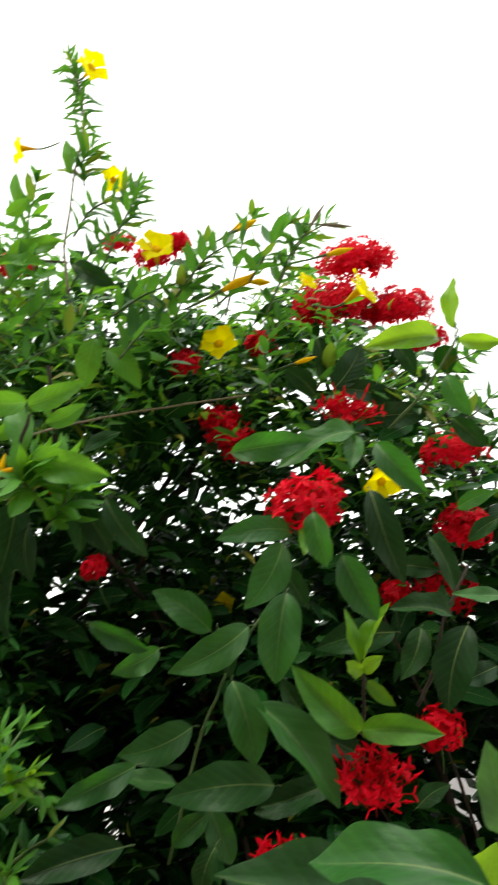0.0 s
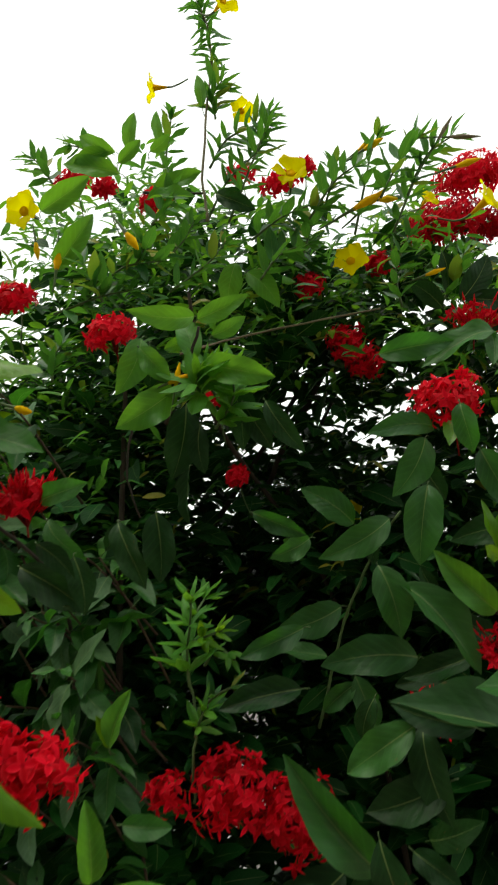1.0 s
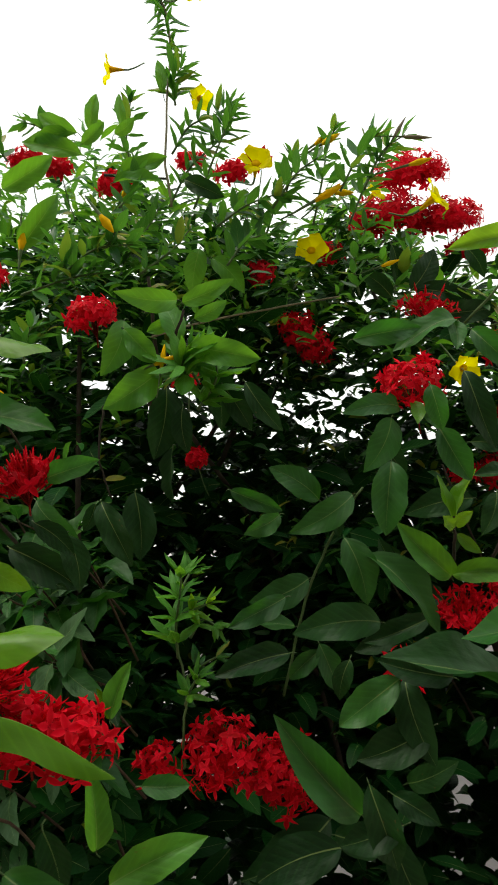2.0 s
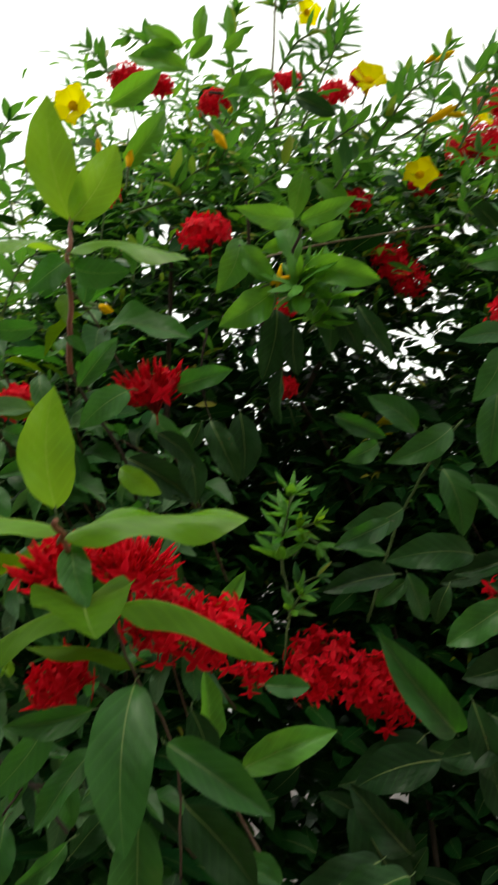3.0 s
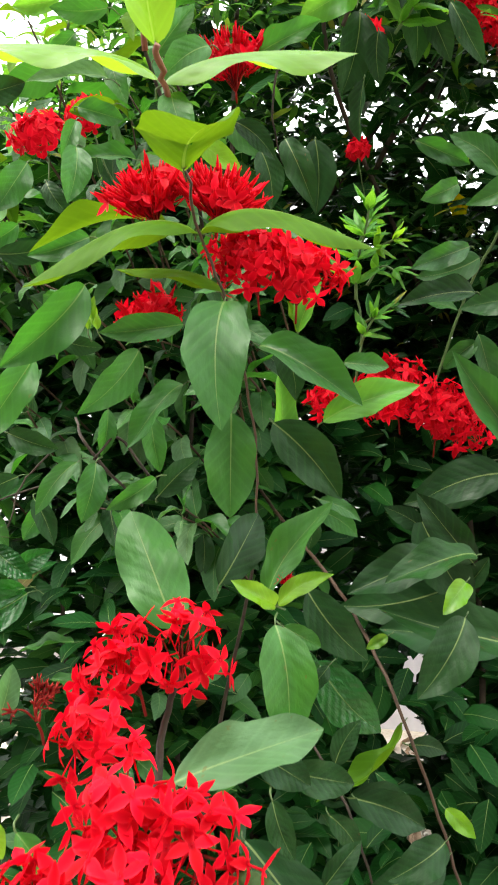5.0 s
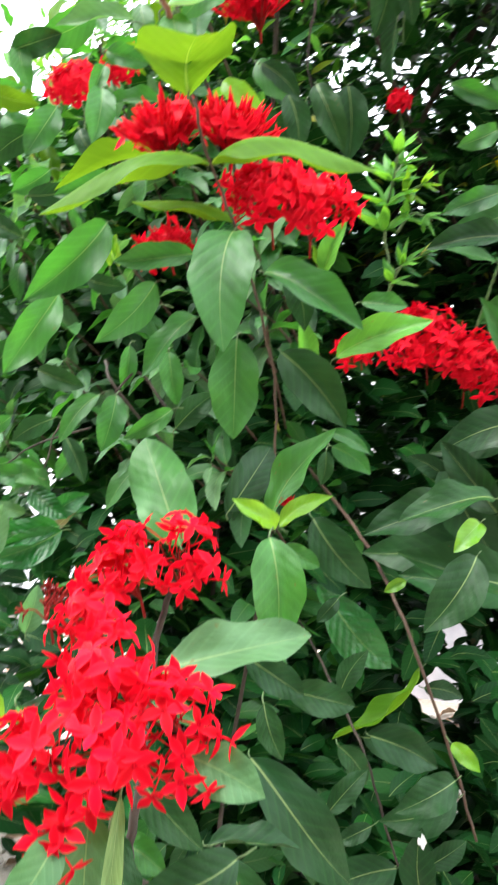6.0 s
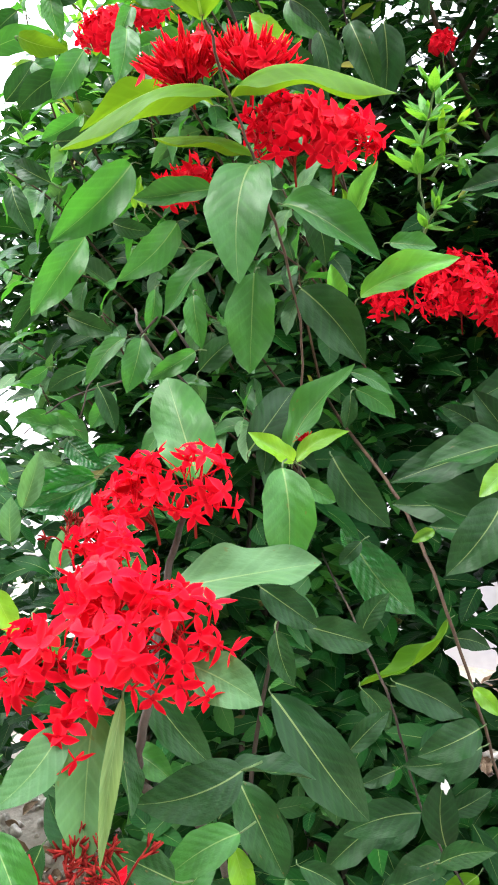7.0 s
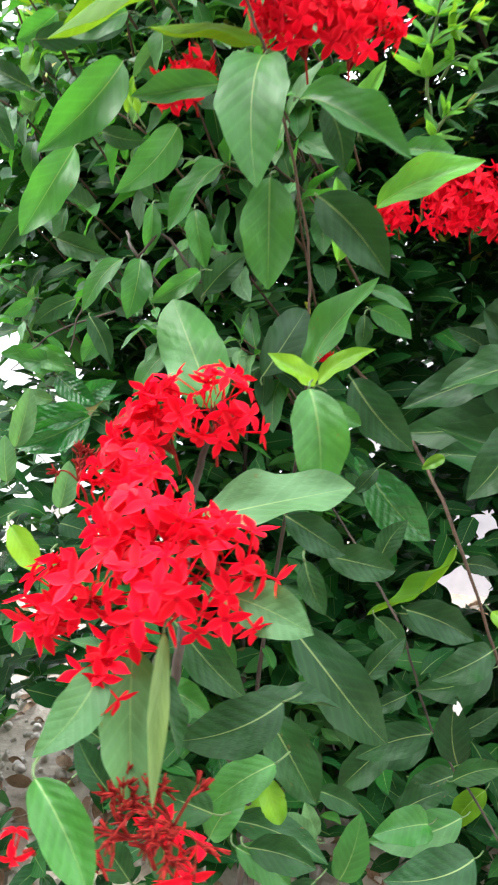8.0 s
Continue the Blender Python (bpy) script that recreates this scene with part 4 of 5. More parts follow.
leaf(left, (-0.596, 0.447, 1.466), (-0.57, 0.453, 1.426), 0.0232, -51, 0.1, DEEP)
leaf(left, (-0.591, 0.332, 1.315), (-0.63, 0.319, 1.339), 0.0227, 69, 0.1, DEEP)
leaf(left, (-0.565, 0.366, 1.368), (-0.514, 0.386, 1.373), 0.0241, -90, 0.1, DEEP)
leaf(back, (-0.399, 0.524, 1.544), (-0.349, 0.529, 1.492), 0.0306, -73, 0.1, GREEN)
leaf(back, (-0.348, 0.607, 1.545), (-0.314, 0.615, 1.458), 0.036, -50, 0.06, DEEP)
leaf(back, (-0.188, 0.688, 1.553), (-0.119, 0.701, 1.518), 0.0267, -84, 0.08, GREEN)
leaf(back, (-0.132, 0.782, 1.521), (-0.184, 0.75, 1.494), 0.0316, 81, 0.08, GREEN)
leaf(right, (-0.124, 0.66, 1.4), (-0.196, 0.621, 1.37), 0.0295, 74, 0.08, GREEN)
leaf(right, (-0.121, 0.614, 1.334), (-0.207, 0.571, 1.319), 0.0334, 54, 0.1, DEEP)
leaf(ribbed, (-0.793, 0.543, 1.061), (-0.836, 0.523, 1.054), 0.0232, 73, 0.08, GREEN)
leaf(ribbed, (-0.791, 0.543, 1.053), (-0.75, 0.561, 1.048), 0.0217, -67, 0.08, GREEN)
leaf(ribbed, (-0.782, 0.545, 1.044), (-0.785, 0.54, 1.015), 0.0142, 51, 0.05, PALE)
leaf(ribbed, (-0.692, 0.52, 0.974), (-0.78, 0.457, 0.958), 0.0373, 54, 0.12, RIBBED)
leaf(left, (-0.643, 0.504, 1.092), (-0.669, 0.485, 1.044), 0.0276, 69, 0.06, GREEN)
leaf(left, (-0.678, 0.493, 1.123), (-0.725, 0.468, 1.094), 0.0291, 78, 0.06, DEEP)
leaf(left, (-0.761, 0.511, 1.126), (-0.797, 0.493, 1.107), 0.0213, 80, 0.06, GREEN)
leaf(left, (-0.632, 0.455, 1.1), (-0.608, 0.457, 1.043), 0.0242, -17, 0.06, DEEP)
leaf(right, (-0.192, 0.643, 1.061), (-0.125, 0.652, 0.939), 0.0625, -46, 0.08, DEEP)
leaf(right, (-0.15, 0.664, 0.965), (-0.293, 0.624, 0.942), 0.0675, 47, 0.08, DEEP)
leaf(right, (-0.089, 0.645, 0.897), (-0.242, 0.598, 0.922), 0.0602, 46, 0.08, DEEP)
leaf(left, (-0.727, 0.392, 1.498), (-0.657, 0.425, 1.518), 0.0294, -100, 0.08, GREEN)
leaf(left, (-0.698, 0.41, 1.545), (-0.727, 0.393, 1.512), 0.0227, 97, 0.08, DEEP)
leaf(left, (-0.697, 0.471, 1.593), (-0.682, 0.471, 1.536), 0.0281, -4, 0.06, GREEN)
leaf(left, (-0.642, 0.371, 1.461), (-0.601, 0.386, 1.423), 0.0276, -69, 0.08, GREEN)
leaf(left, (-0.707, 0.394, 1.438), (-0.678, 0.412, 1.485), 0.0268, -89, 0.08, DEEP)
leaf(right, (0.034, 0.588, 1.245), (-0.054, 0.584, 1.215), 0.0448, 55, 0.06, DEEP)
leaf(right, (-0.011, 0.603, 1.14), (-0.085, 0.599, 1.122), 0.0367, 51, 0.06, DEEP)
leaf(right, (0.005, 0.575, 1.3), (-0.069, 0.575, 1.254), 0.0392, 57, 0.06, GREEN)
leaf(right, (-0.044, 0.59, 1.188), (-0.024, 0.611, 1.09), 0.0392, -56, 0.06, DEEP)
leaf(right, (-0.085, 0.62, 1.114), (-0.189, 0.616, 1.08), 0.0529, 51, 0.06, DEEP)
leaf(left, (-0.228, 0.604, 1.658), (-0.228, 0.615, 1.598), 0.0291, 6, 0.06, DEEP)
leaf(left, (-0.174, 0.624, 1.688), (-0.143, 0.64, 1.624), 0.0308, -75, 0.06, DEEP)
leaf(back, (0.006, 0.617, 1.724), (0.097, 0.626, 1.73), 0.0331, -90, 0.1, GREEN)
leaf(right, (0.093, 0.601, 1.644), (0.101, 0.612, 1.586), 0.0285, -55, 0.08, GREEN)
leaf(front, (-0.476, 0.309, 1.312), (-0.53, 0.254, 1.235), 0.0395, 79, 0.07, GREEN)
leaf(front, (-0.413, 0.286, 1.248), (-0.449, 0.242, 1.193), 0.0296, 71, 0.07, GREEN)
leaf(front, (-0.526, 0.301, 1.248), (-0.558, 0.257, 1.17), 0.0337, 68, 0.06, GREEN)
leaf(front, (-0.359, 0.252, 1.261), (-0.418, 0.224, 1.255), 0.0223, 68, 0.08, GREEN)
leaf(front, (-0.378, 0.299, 1.217), (-0.417, 0.265, 1.164), 0.0253, 28, 0.12, GREEN)
leaf(front, (-0.473, 0.315, 1.149), (-0.479, 0.296, 1.096), 0.0269, 44, 0.06, GREEN)
leaf(front, (-0.473, 0.342, 1.199), (-0.478, 0.335, 1.154), 0.0171, 46, 0.05, GREEN)
leaf(front, (-0.493, 0.317, 1.15), (-0.521, 0.288, 1.104), 0.0205, 38, 0.1, GREEN)
leaf(front, (-0.428, 0.34, 1.191), (-0.419, 0.338, 1.139), 0.0221, 3, 0.06, GREEN)
leaf(front, (-0.415, 0.318, 1.135), (-0.45, 0.288, 1.109), 0.0191, 71, 0.12, GREEN)
leaf(front, (-0.42, 0.336, 1.117), (-0.385, 0.355, 1.151), 0.0252, -71, 0.06, DEEP)
leaf(front, (-0.446, 0.359, 1.24), (-0.487, 0.34, 1.235), 0.022, 83, 0.1, DEEP)
leaf(front, (-0.526, 0.348, 1.271), (-0.488, 0.364, 1.262), 0.0201, -81, 0.08, DEEP)
leaf(front, (-0.582, 0.332, 1.356), (-0.529, 0.357, 1.367), 0.0234, -93, 0.1, DEEP)
leaf(front, (-0.66, 0.348, 1.324), (-0.636, 0.353, 1.268), 0.0251, -22, 0.08, DEEP)
leaf(front, (-0.592, 0.352, 1.179), (-0.546, 0.371, 1.16), 0.0254, -69, 0.08, DEEP)
leaf(front, (-0.61, 0.348, 1.216), (-0.648, 0.325, 1.161), 0.0248, 81, 0.06, DEEP)
leaf(front, (-0.315, 0.203, 0.785), (-0.28, 0.206, 0.727), 0.0326, -23, 0.06, DEEP)
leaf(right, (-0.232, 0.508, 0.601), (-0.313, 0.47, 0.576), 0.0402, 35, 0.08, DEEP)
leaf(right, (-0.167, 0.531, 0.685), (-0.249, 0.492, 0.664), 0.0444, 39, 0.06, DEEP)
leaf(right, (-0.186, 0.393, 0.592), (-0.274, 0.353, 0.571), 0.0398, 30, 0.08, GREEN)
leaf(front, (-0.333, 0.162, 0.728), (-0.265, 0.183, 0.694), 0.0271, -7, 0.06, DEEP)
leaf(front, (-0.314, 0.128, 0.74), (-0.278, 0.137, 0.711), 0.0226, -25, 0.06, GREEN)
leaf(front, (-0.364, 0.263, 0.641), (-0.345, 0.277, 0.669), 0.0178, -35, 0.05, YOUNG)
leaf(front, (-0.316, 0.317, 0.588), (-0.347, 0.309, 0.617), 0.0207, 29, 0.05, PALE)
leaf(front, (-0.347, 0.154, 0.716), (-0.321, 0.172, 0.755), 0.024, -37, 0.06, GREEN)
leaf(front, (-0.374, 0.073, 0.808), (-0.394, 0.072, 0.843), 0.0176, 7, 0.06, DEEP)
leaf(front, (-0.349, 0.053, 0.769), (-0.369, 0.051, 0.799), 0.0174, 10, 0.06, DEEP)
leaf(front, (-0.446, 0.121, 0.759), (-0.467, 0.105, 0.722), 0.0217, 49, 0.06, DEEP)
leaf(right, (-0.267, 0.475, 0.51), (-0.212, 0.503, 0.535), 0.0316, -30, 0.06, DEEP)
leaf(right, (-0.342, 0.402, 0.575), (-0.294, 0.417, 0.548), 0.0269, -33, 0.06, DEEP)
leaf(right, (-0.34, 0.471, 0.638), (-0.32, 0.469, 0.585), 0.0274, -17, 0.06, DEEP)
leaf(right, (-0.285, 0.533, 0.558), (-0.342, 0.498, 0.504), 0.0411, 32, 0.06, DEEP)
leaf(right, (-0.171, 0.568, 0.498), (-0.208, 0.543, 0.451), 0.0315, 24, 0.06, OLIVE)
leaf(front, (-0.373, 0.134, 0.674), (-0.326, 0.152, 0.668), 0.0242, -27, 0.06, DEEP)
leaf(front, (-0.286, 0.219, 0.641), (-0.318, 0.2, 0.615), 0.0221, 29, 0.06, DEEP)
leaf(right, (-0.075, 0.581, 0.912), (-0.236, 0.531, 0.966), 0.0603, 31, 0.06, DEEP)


def splash(plant, centre, radius):
    """A small white blotch on a leaf."""
    rim = [radius * CHANCE.uniform(0.45, 1.1) for _ in range(14)]
    verts = [(0, 0, 0.0008)] + [(r * 0.8 * math.cos(0.449 * i), r * 1.3 * math.sin(0.449 * i), 0) for i, r in enumerate(rim)]
    faces = [(0, i + 1, (i + 1) % 14 + 1) for i in range(14)]
    plant.add("dropping", mesh_of("dropping", verts, faces, BLOTCH_WHITE), Matrix.Translation(centre) @ turn_to((0, -1, 0.25)), "white blotch on a leaf")


splash(right, (-0.2, 0.483, 0.656), 0.0065)

# twigs
stem(right, GREEN_STEM, 0.0026, 0.0018, [(-0.172, 0.95, 1.235), (-0.115, 0.907, 1.391), (-0.057, 0.863, 1.487), (-0.002, 0.817, 1.552)])
stem(right, BARK, 0.003, 0.002, [(0.197, 0.94, 1.425), (0.225, 0.917, 1.476), (0.242, 0.889, 1.535), (0.288, 0.893, 1.609)])
stem(right, BARK, 0.003, 0.002, [(0.115, 0.863, 1.4), (0.124, 0.826, 1.45), (0.126, 0.802, 1.491)])
stem(front, RED_STEM, 0.0035, 0.0022, [(-0.456, 0.417, 1.576), (-0.445, 0.394, 1.641), (-0.439, 0.381, 1.696), (-0.439, 0.387, 1.746)])
stem(front, BROWN_STEM, 0.0015, 0.0011, [(-0.36, 0.46, 1.045), (-0.35, 0.43, 1.168), (-0.338, 0.34, 1.238), (-0.328, 0.27, 1.278), (-0.342, 0.25, 1.33), (-0.328, 0.182, 1.354)])
stem(front, RED_STEM, 0.0022, 0.002, [(-0.326, 0.176, 1.353), (-0.325, 0.154, 1.375), (-0.324, 0.137, 1.392), (-0.321, 0.121, 1.403)])
stem(front, BARK, 0.003, 0.0022, [(-0.323, 0.066, 0.874), (-0.322, 0.082, 0.913), (-0.338, 0.138, 0.984), (-0.329, 0.146, 1.022)])
stem(right, BROWN_STEM, 0.0029, 0.0019, [(-0.578, 1.083, 1.141), (-0.438, 0.86, 1.039), (-0.327, 0.683, 0.98), (-0.269, 0.636, 0.914), (-0.213, 0.554, 0.833), (-0.172, 0.559, 0.713), (-0.145, 0.561, 0.62)])
stem(right, BARK, 0.0018, 0.0013, [(-0.472, 0.873, 0.797), (-0.304, 0.569, 0.749), (-0.264, 0.517, 0.708), (-0.233, 0.52, 0.601), (-0.178, 0.473, 0.553), (-0.129, 0.445, 0.494)])
stem(front, BARK, 0.002, 0.0016, [(-0.552, 0.587, 1.076), (-0.538, 0.425, 1.155), (-0.575, 0.456, 1.194)])
stem(vine, TAN_STEM, 0.0026, 0.0014, [(-0.253, 0.748, 2.043), (-0.257, 0.743, 2.12), (-0.247, 0.746, 2.246), (-0.232, 0.747, 2.38), (-0.251, 0.738, 2.496)])
stem(left, BARK, 0.003, 0.002, [(-0.27, 0.59, 1.664), (-0.237, 0.574, 1.718), (-0.203, 0.548, 1.771)])
stem(back, GREEN_STEM, 0.0024, 0.0015, [(0.203, 0.867, 1.813), (0.264, 0.828, 1.861), (0.304, 0.796, 1.912), (0.306, 0.789, 1.935)])
stem(vine, TAN_STEM, 0.002, 0.0014, [(-0.288, 0.695, 1.801), (-0.225, 0.774, 1.845), (-0.115, 0.805, 1.864), (0.003, 0.819, 1.873)])
stem(vine, BARK, 0.0025, 0.002, [(-0.362, 0.739, 2.12), (-0.259, 0.759, 2.105)])
stem(back, BARK, 0.007, 0.006, [(-0.118, 1.189, 1.976), (-0.188, 1.154, 1.836), (-0.25, 1.147, 1.737), (-0.292, 1.192, 1.684)])
stem(left, BARK, 0.002, 0.0015, [(-0.373, 0.704, 1.706), (-0.389, 0.715, 1.637), (-0.384, 0.745, 1.569)])
stem(left, BARK, 0.0015, 0.001, [(-0.689, 0.596, 1.107), (-0.757, 0.563, 1.085), (-0.793, 0.543, 1.059), (-0.824, 0.525, 1.029)])
stem(left, BARK, 0.0015, 0.001, [(-0.667, 0.557, 1.154), (-0.703, 0.535, 1.108), (-0.716, 0.521, 1.054)])
stem(front, BARK, 0.0016, 0.0012, [(-0.432, 0.353, 1.127), (-0.464, 0.343, 1.172), (-0.479, 0.324, 1.152)])

# red flower heads
head(right, (0.082, 0.7, 1.677), (-0.1, -0.55, 0.8), 0.0569, 44, "open")
head(right, (0.124, 0.812, 1.354), (0, -0.4, 0.9), 0.0569, 66, "half")
head(right, (0.144, 0.865, 1.85), (0.2, -0.4, 0.9), 0.0586, 39, "half")
head(back, (0.144, 1.19, 2.2), (0, -0.4, 0.9), 0.1054, 278, "far")
head(back, (0.273, 1.208, 2.184), (0, -0.4, 0.9), 0.0878, 243, "far")
head(back, (0.201, 1.166, 2.286), (0, -0.4, 0.9), 0.0902, 243, "far")
head(back, (0.318, 1.226, 2.12), (0, -0.6, 0.8), 0.0586, 121, "far")
head(back, (0.309, 1.008, 1.808), (0, -0.4, 0.9), 0.0571, 95, "far")
head(back, (0.314, 1.046, 1.691), (0, -0.7, 0.6), 0.0515, 78, "far")
head(back, (0.282, 1.127, 1.6), (0, -0.7, 0.6), 0.0596, 72, "far")
head(back, (0.191, 1.053, 1.591), (0, -0.7, 0.6), 0.0276, 33, "far")
head(back, (-0.109, 0.868, 2.189), (0, -0.7, 0.6), 0.0289, 39, "far")
head(back, (-0.084, 1.041, 1.915), (0, -0.8, 0.5), 0.0469, 33, "open")
head(back, (-0.05, 1.039, 1.867), (0, -0.9, 0.3), 0.0402, 28, "open")
head(back, (0.231, 1.023, 1.386), (0, -0.7, 0.6), 0.0376, 56, "far")
head(back, (-0.005, 1.08, 2.082), (0, -0.7, 0.6), 0.037, 44, "far")
head(back, (-0.144, 1.021, 2.038), (0, -0.7, 0.6), 0.0356, 44, "far")
head(back, (-0.262, 1, 2.303), (0, -0.7, 0.6), 0.0351, 44, "far")
head(left, (-0.364, 0.796, 2.141), (0, -0.7, 0.6), 0.0331, 50, "far")
head(left, (-0.294, 0.963, 1.661), (0, -0.7, 0.6), 0.023, 26, "far")
head(left, (-0.333, 0.56, 1.79), (0, -0.6, 0.7), 0.0339, 31, "open")
head(left, (-0.525, 0.784, 2.21), (0, -0.7, 0.6), 0.0361, 50, "far")
head(left, (-0.465, 0.791, 2.187), (0, -0.7, 0.6), 0.0241, 33, "far")
head(left, (-0.361, 0.42, 1.549), (0, -0.3, 0.95), 0.0445, 108, "bud")
head(left, (-0.484, 0.561, 1.868), (0, -0.7, 0.6), 0.0301, 56, "far")
head(left, (-0.636, 0.493, 1.547), (0, -0.7, 0.6), 0.0356, 61, "far")
head(left, (-0.258, 0.772, 1.756), (0, -0.7, 0.6), 0.0251, 39, "far")
head(left, (-0.588, 0.532, 1.579), (0, -0.7, 0.6), 0.0284, 56, "far")
head(front, (-0.392, 0.268, 1.369), (-0.1, -0.35, 0.95), 0.0398, 110, "bud")
head(front, (-0.335, 0.282, 1.366), (0.3, -0.35, 0.9), 0.037, 100, "bud")
head(front, (-0.317, 0.303, 1.323), (0, -0.6, 0.75), 0.0397, 40, "open")
head(front, (-0.274, 0.317, 1.31), (0.3, -0.6, 0.65), 0.0378, 34, "open")
head(front, (-0.401, 0.283, 1.277), (-0.1, -0.5, 0.8), 0.0301, 42, "half")
head(front, (-0.436, 0.145, 0.993), (-0.2, -0.3, 0.9), 0.0209, 8, "spent")
head(front, (-0.363, 0.095, 1.006), (-0.2, -0.6, 0.7), 0.0246, 18, "loose")
head(front, (-0.305, -0.02, 0.878), (-0.5, -0.3, 0.6), 0.024, 11, "spent")
head(front, (-0.281, -0.004, 0.876), (0.3, -0.3, 0.7), 0.026, 14, "spent")
head(right, (0.027, 0.691, 1.298), (0, -0.6, 0.7), 0.0368, 24, "half")
head(front, (-0.365, 0.133, 1.03), (-0.3, -0.55, 0.8), 0.032, 22, "loose")
head(front, (-0.329, 0.151, 1.037), (0.2, -0.55, 0.8), 0.0358, 25, "loose")
head(front, (-0.322, 0.048, 0.997), (-0.3, -0.75, 0.6), 0.0286, 22, "loose")
head(front, (-0.286, 0.053, 0.972), (0.2, -0.8, 0.5), 0.0366, 30, "loose")
head(front, (-0.304, 0.022, 0.975), (-0.1, -0.8, 0.5), 0.0331, 27, "loose")
head(front, (-0.342, 0.011, 0.967), (-0.5, -0.7, 0.4), 0.0213, 15, "loose")
head(front, (-0.316, -0.001, 0.938), (-0.2, -0.9, 0.2), 0.014, 6, "loose")
head(front, (-0.358, 0.016, 0.958), (-0.6, -0.7, 0.3), 0.02, 8, "loose")
head(front, (-0.284, -0.001, 0.851), (-0.2, -0.9, 0.3), 0.019, 5, "loose")
head(front, (-0.334, -0.048, 0.876), (-0.2, -0.9, 0.3), 0.0094, 2, "loose")
head(front, (-0.281, 0.251, 1.061), (0, -0.2, 1), 0.0062, 14, "bud")
head(right, (-0.222, 0.638, 1.221), (-0.1, -0.7, 0.7), 0.0548, 60, "open")
head(right, (-0.153, 0.662, 1.188), (0.3, -0.7, 0.6), 0.059, 70, "open")
head(right, (-0.309, 0.65, 1.212), (-0.2, -0.7, 0.6), 0.028, 16, "open")
head(back, (-0.167, 0.926, 2.21), (0, -0.7, 0.6), 0.037, 44, "far")

# ---- the yellow-flowered vine ----


def petal_shape():
    """One broad rounded lobe of a trumpet flower, unit size, opening along z."""
    verts, faces = [], []
    rows, cols = 6, 4
    for i in range(rows + 1):
        r = 0.16 + 0.84 * i / rows
        z = -0.42 * (1 - (i / rows)) ** 2.2 - 0.1 * (i / rows) ** 3
        half = 0.1 + 0.34 * math.sin(math.pi * (0.02 + 0.78 * i / rows)) ** 1.4 if i < rows else 0.23
        for j in range(cols + 1):
            s = 2 * j / cols - 1
            verts.append((r * math.cos(s * 0.25) - 0.26 * s * s * (i / rows) ** 4, s * half, z + 0.07 * s * (i / rows) + 0.05 * math.sin(3 * s) * i / rows))
    for i in range(rows):
        for j in range(cols):
            a = i * (cols + 1) + j
            faces.append((a, a + cols + 1, a + cols + 2, a + 1))
    return verts, faces


PETAL = mesh_of("petal", *petal_shape(), YELLOW)
TRUMPET = mesh_of("throat", *tube([(0, 0, -1.3), (0, 0, -1.0), (0, 0, -0.72), (0, 0, -0.5), (0, 0, -0.34)], 0.06, 0.24, 10), ORANGE)


FLOWER_STALK = mesh_of("flower_stalk", *tube(smooth_line([(0, 0, -1.25), (0, 0.05, -1.6), (0.1, 0.3, -2.1), (0.2, 0.9, -2.6)], 3), 0.07, 0.045, 6), GREEN_STEM)


def yellow_flower(centre, axis, radius):
    m = Matrix.Translation(centre) @ turn_to(axis, CHANCE.uniform(0, 1.2)) @ Matrix.Scale(radius, 4)
    ob = vine.add("flower", TRUMPET, m, "yellow trumpet flower with an orange throat")
    part("flower_stalk", FLOWER_STALK, ob)
    for k in range(5):
        part("petal", PETAL, ob, Matrix.Rotation(math.pi * 0.4 * k + CHANCE.uniform(-0.08, 0.08), 4, "Z") @ Matrix.Rotation(CHANCE.uniform(-0.15, 0.15), 4, "Y"))


def spindle_shape():
    shape = Heap()
    shape.put(tube([(0, 0, 0), (0, 0, 0.5)], 0.16, 0.5, 10))
    shape.put(tube([(0, 0, 0.5), (0, 0, 0.7), (0, 0, 0.88), (0, 0, 1.0)], 0.5, 0.06, 10))
    return shape.verts, shape.faces


SPINDLE = mesh_of("bud", *spindle_shape(), ORANGE)


CALYX = mesh_of("calyx", *tube([(0, 0, -1.0), (0.1, 0, -0.6), (0, 0, -0.25), (0, 0, 0.02), (0, 0, 0.12)], 0.09, 0.24, 7), GREEN_STEM)
GREEN_SPINDLE = mesh_of("bud", *spindle_shape(), TAN_STEM)


def yellow_bud(base, tip, width, green=False):
    base, tip = Vector(base), Vector(tip)
    m = Matrix.Translation(base) @ turn_to(tip - base) @ Matrix.Diagonal((width, width, (tip - base).length, 1))
    ob = vine.add("flower_bud", GREEN_SPINDLE if green else SPINDLE, m, "slim greenish young bud" if green else "closed orange-yellow flower bud")
    part("calyx", CALYX, ob)


VINE_COUNT, VINE_REST = [0], Heap()
VINE_BLADES = [blade(5, 2, c, 0.15, 0.03, 0.85, c * 40) for c in (-0.08, -0.02, 0.06)]


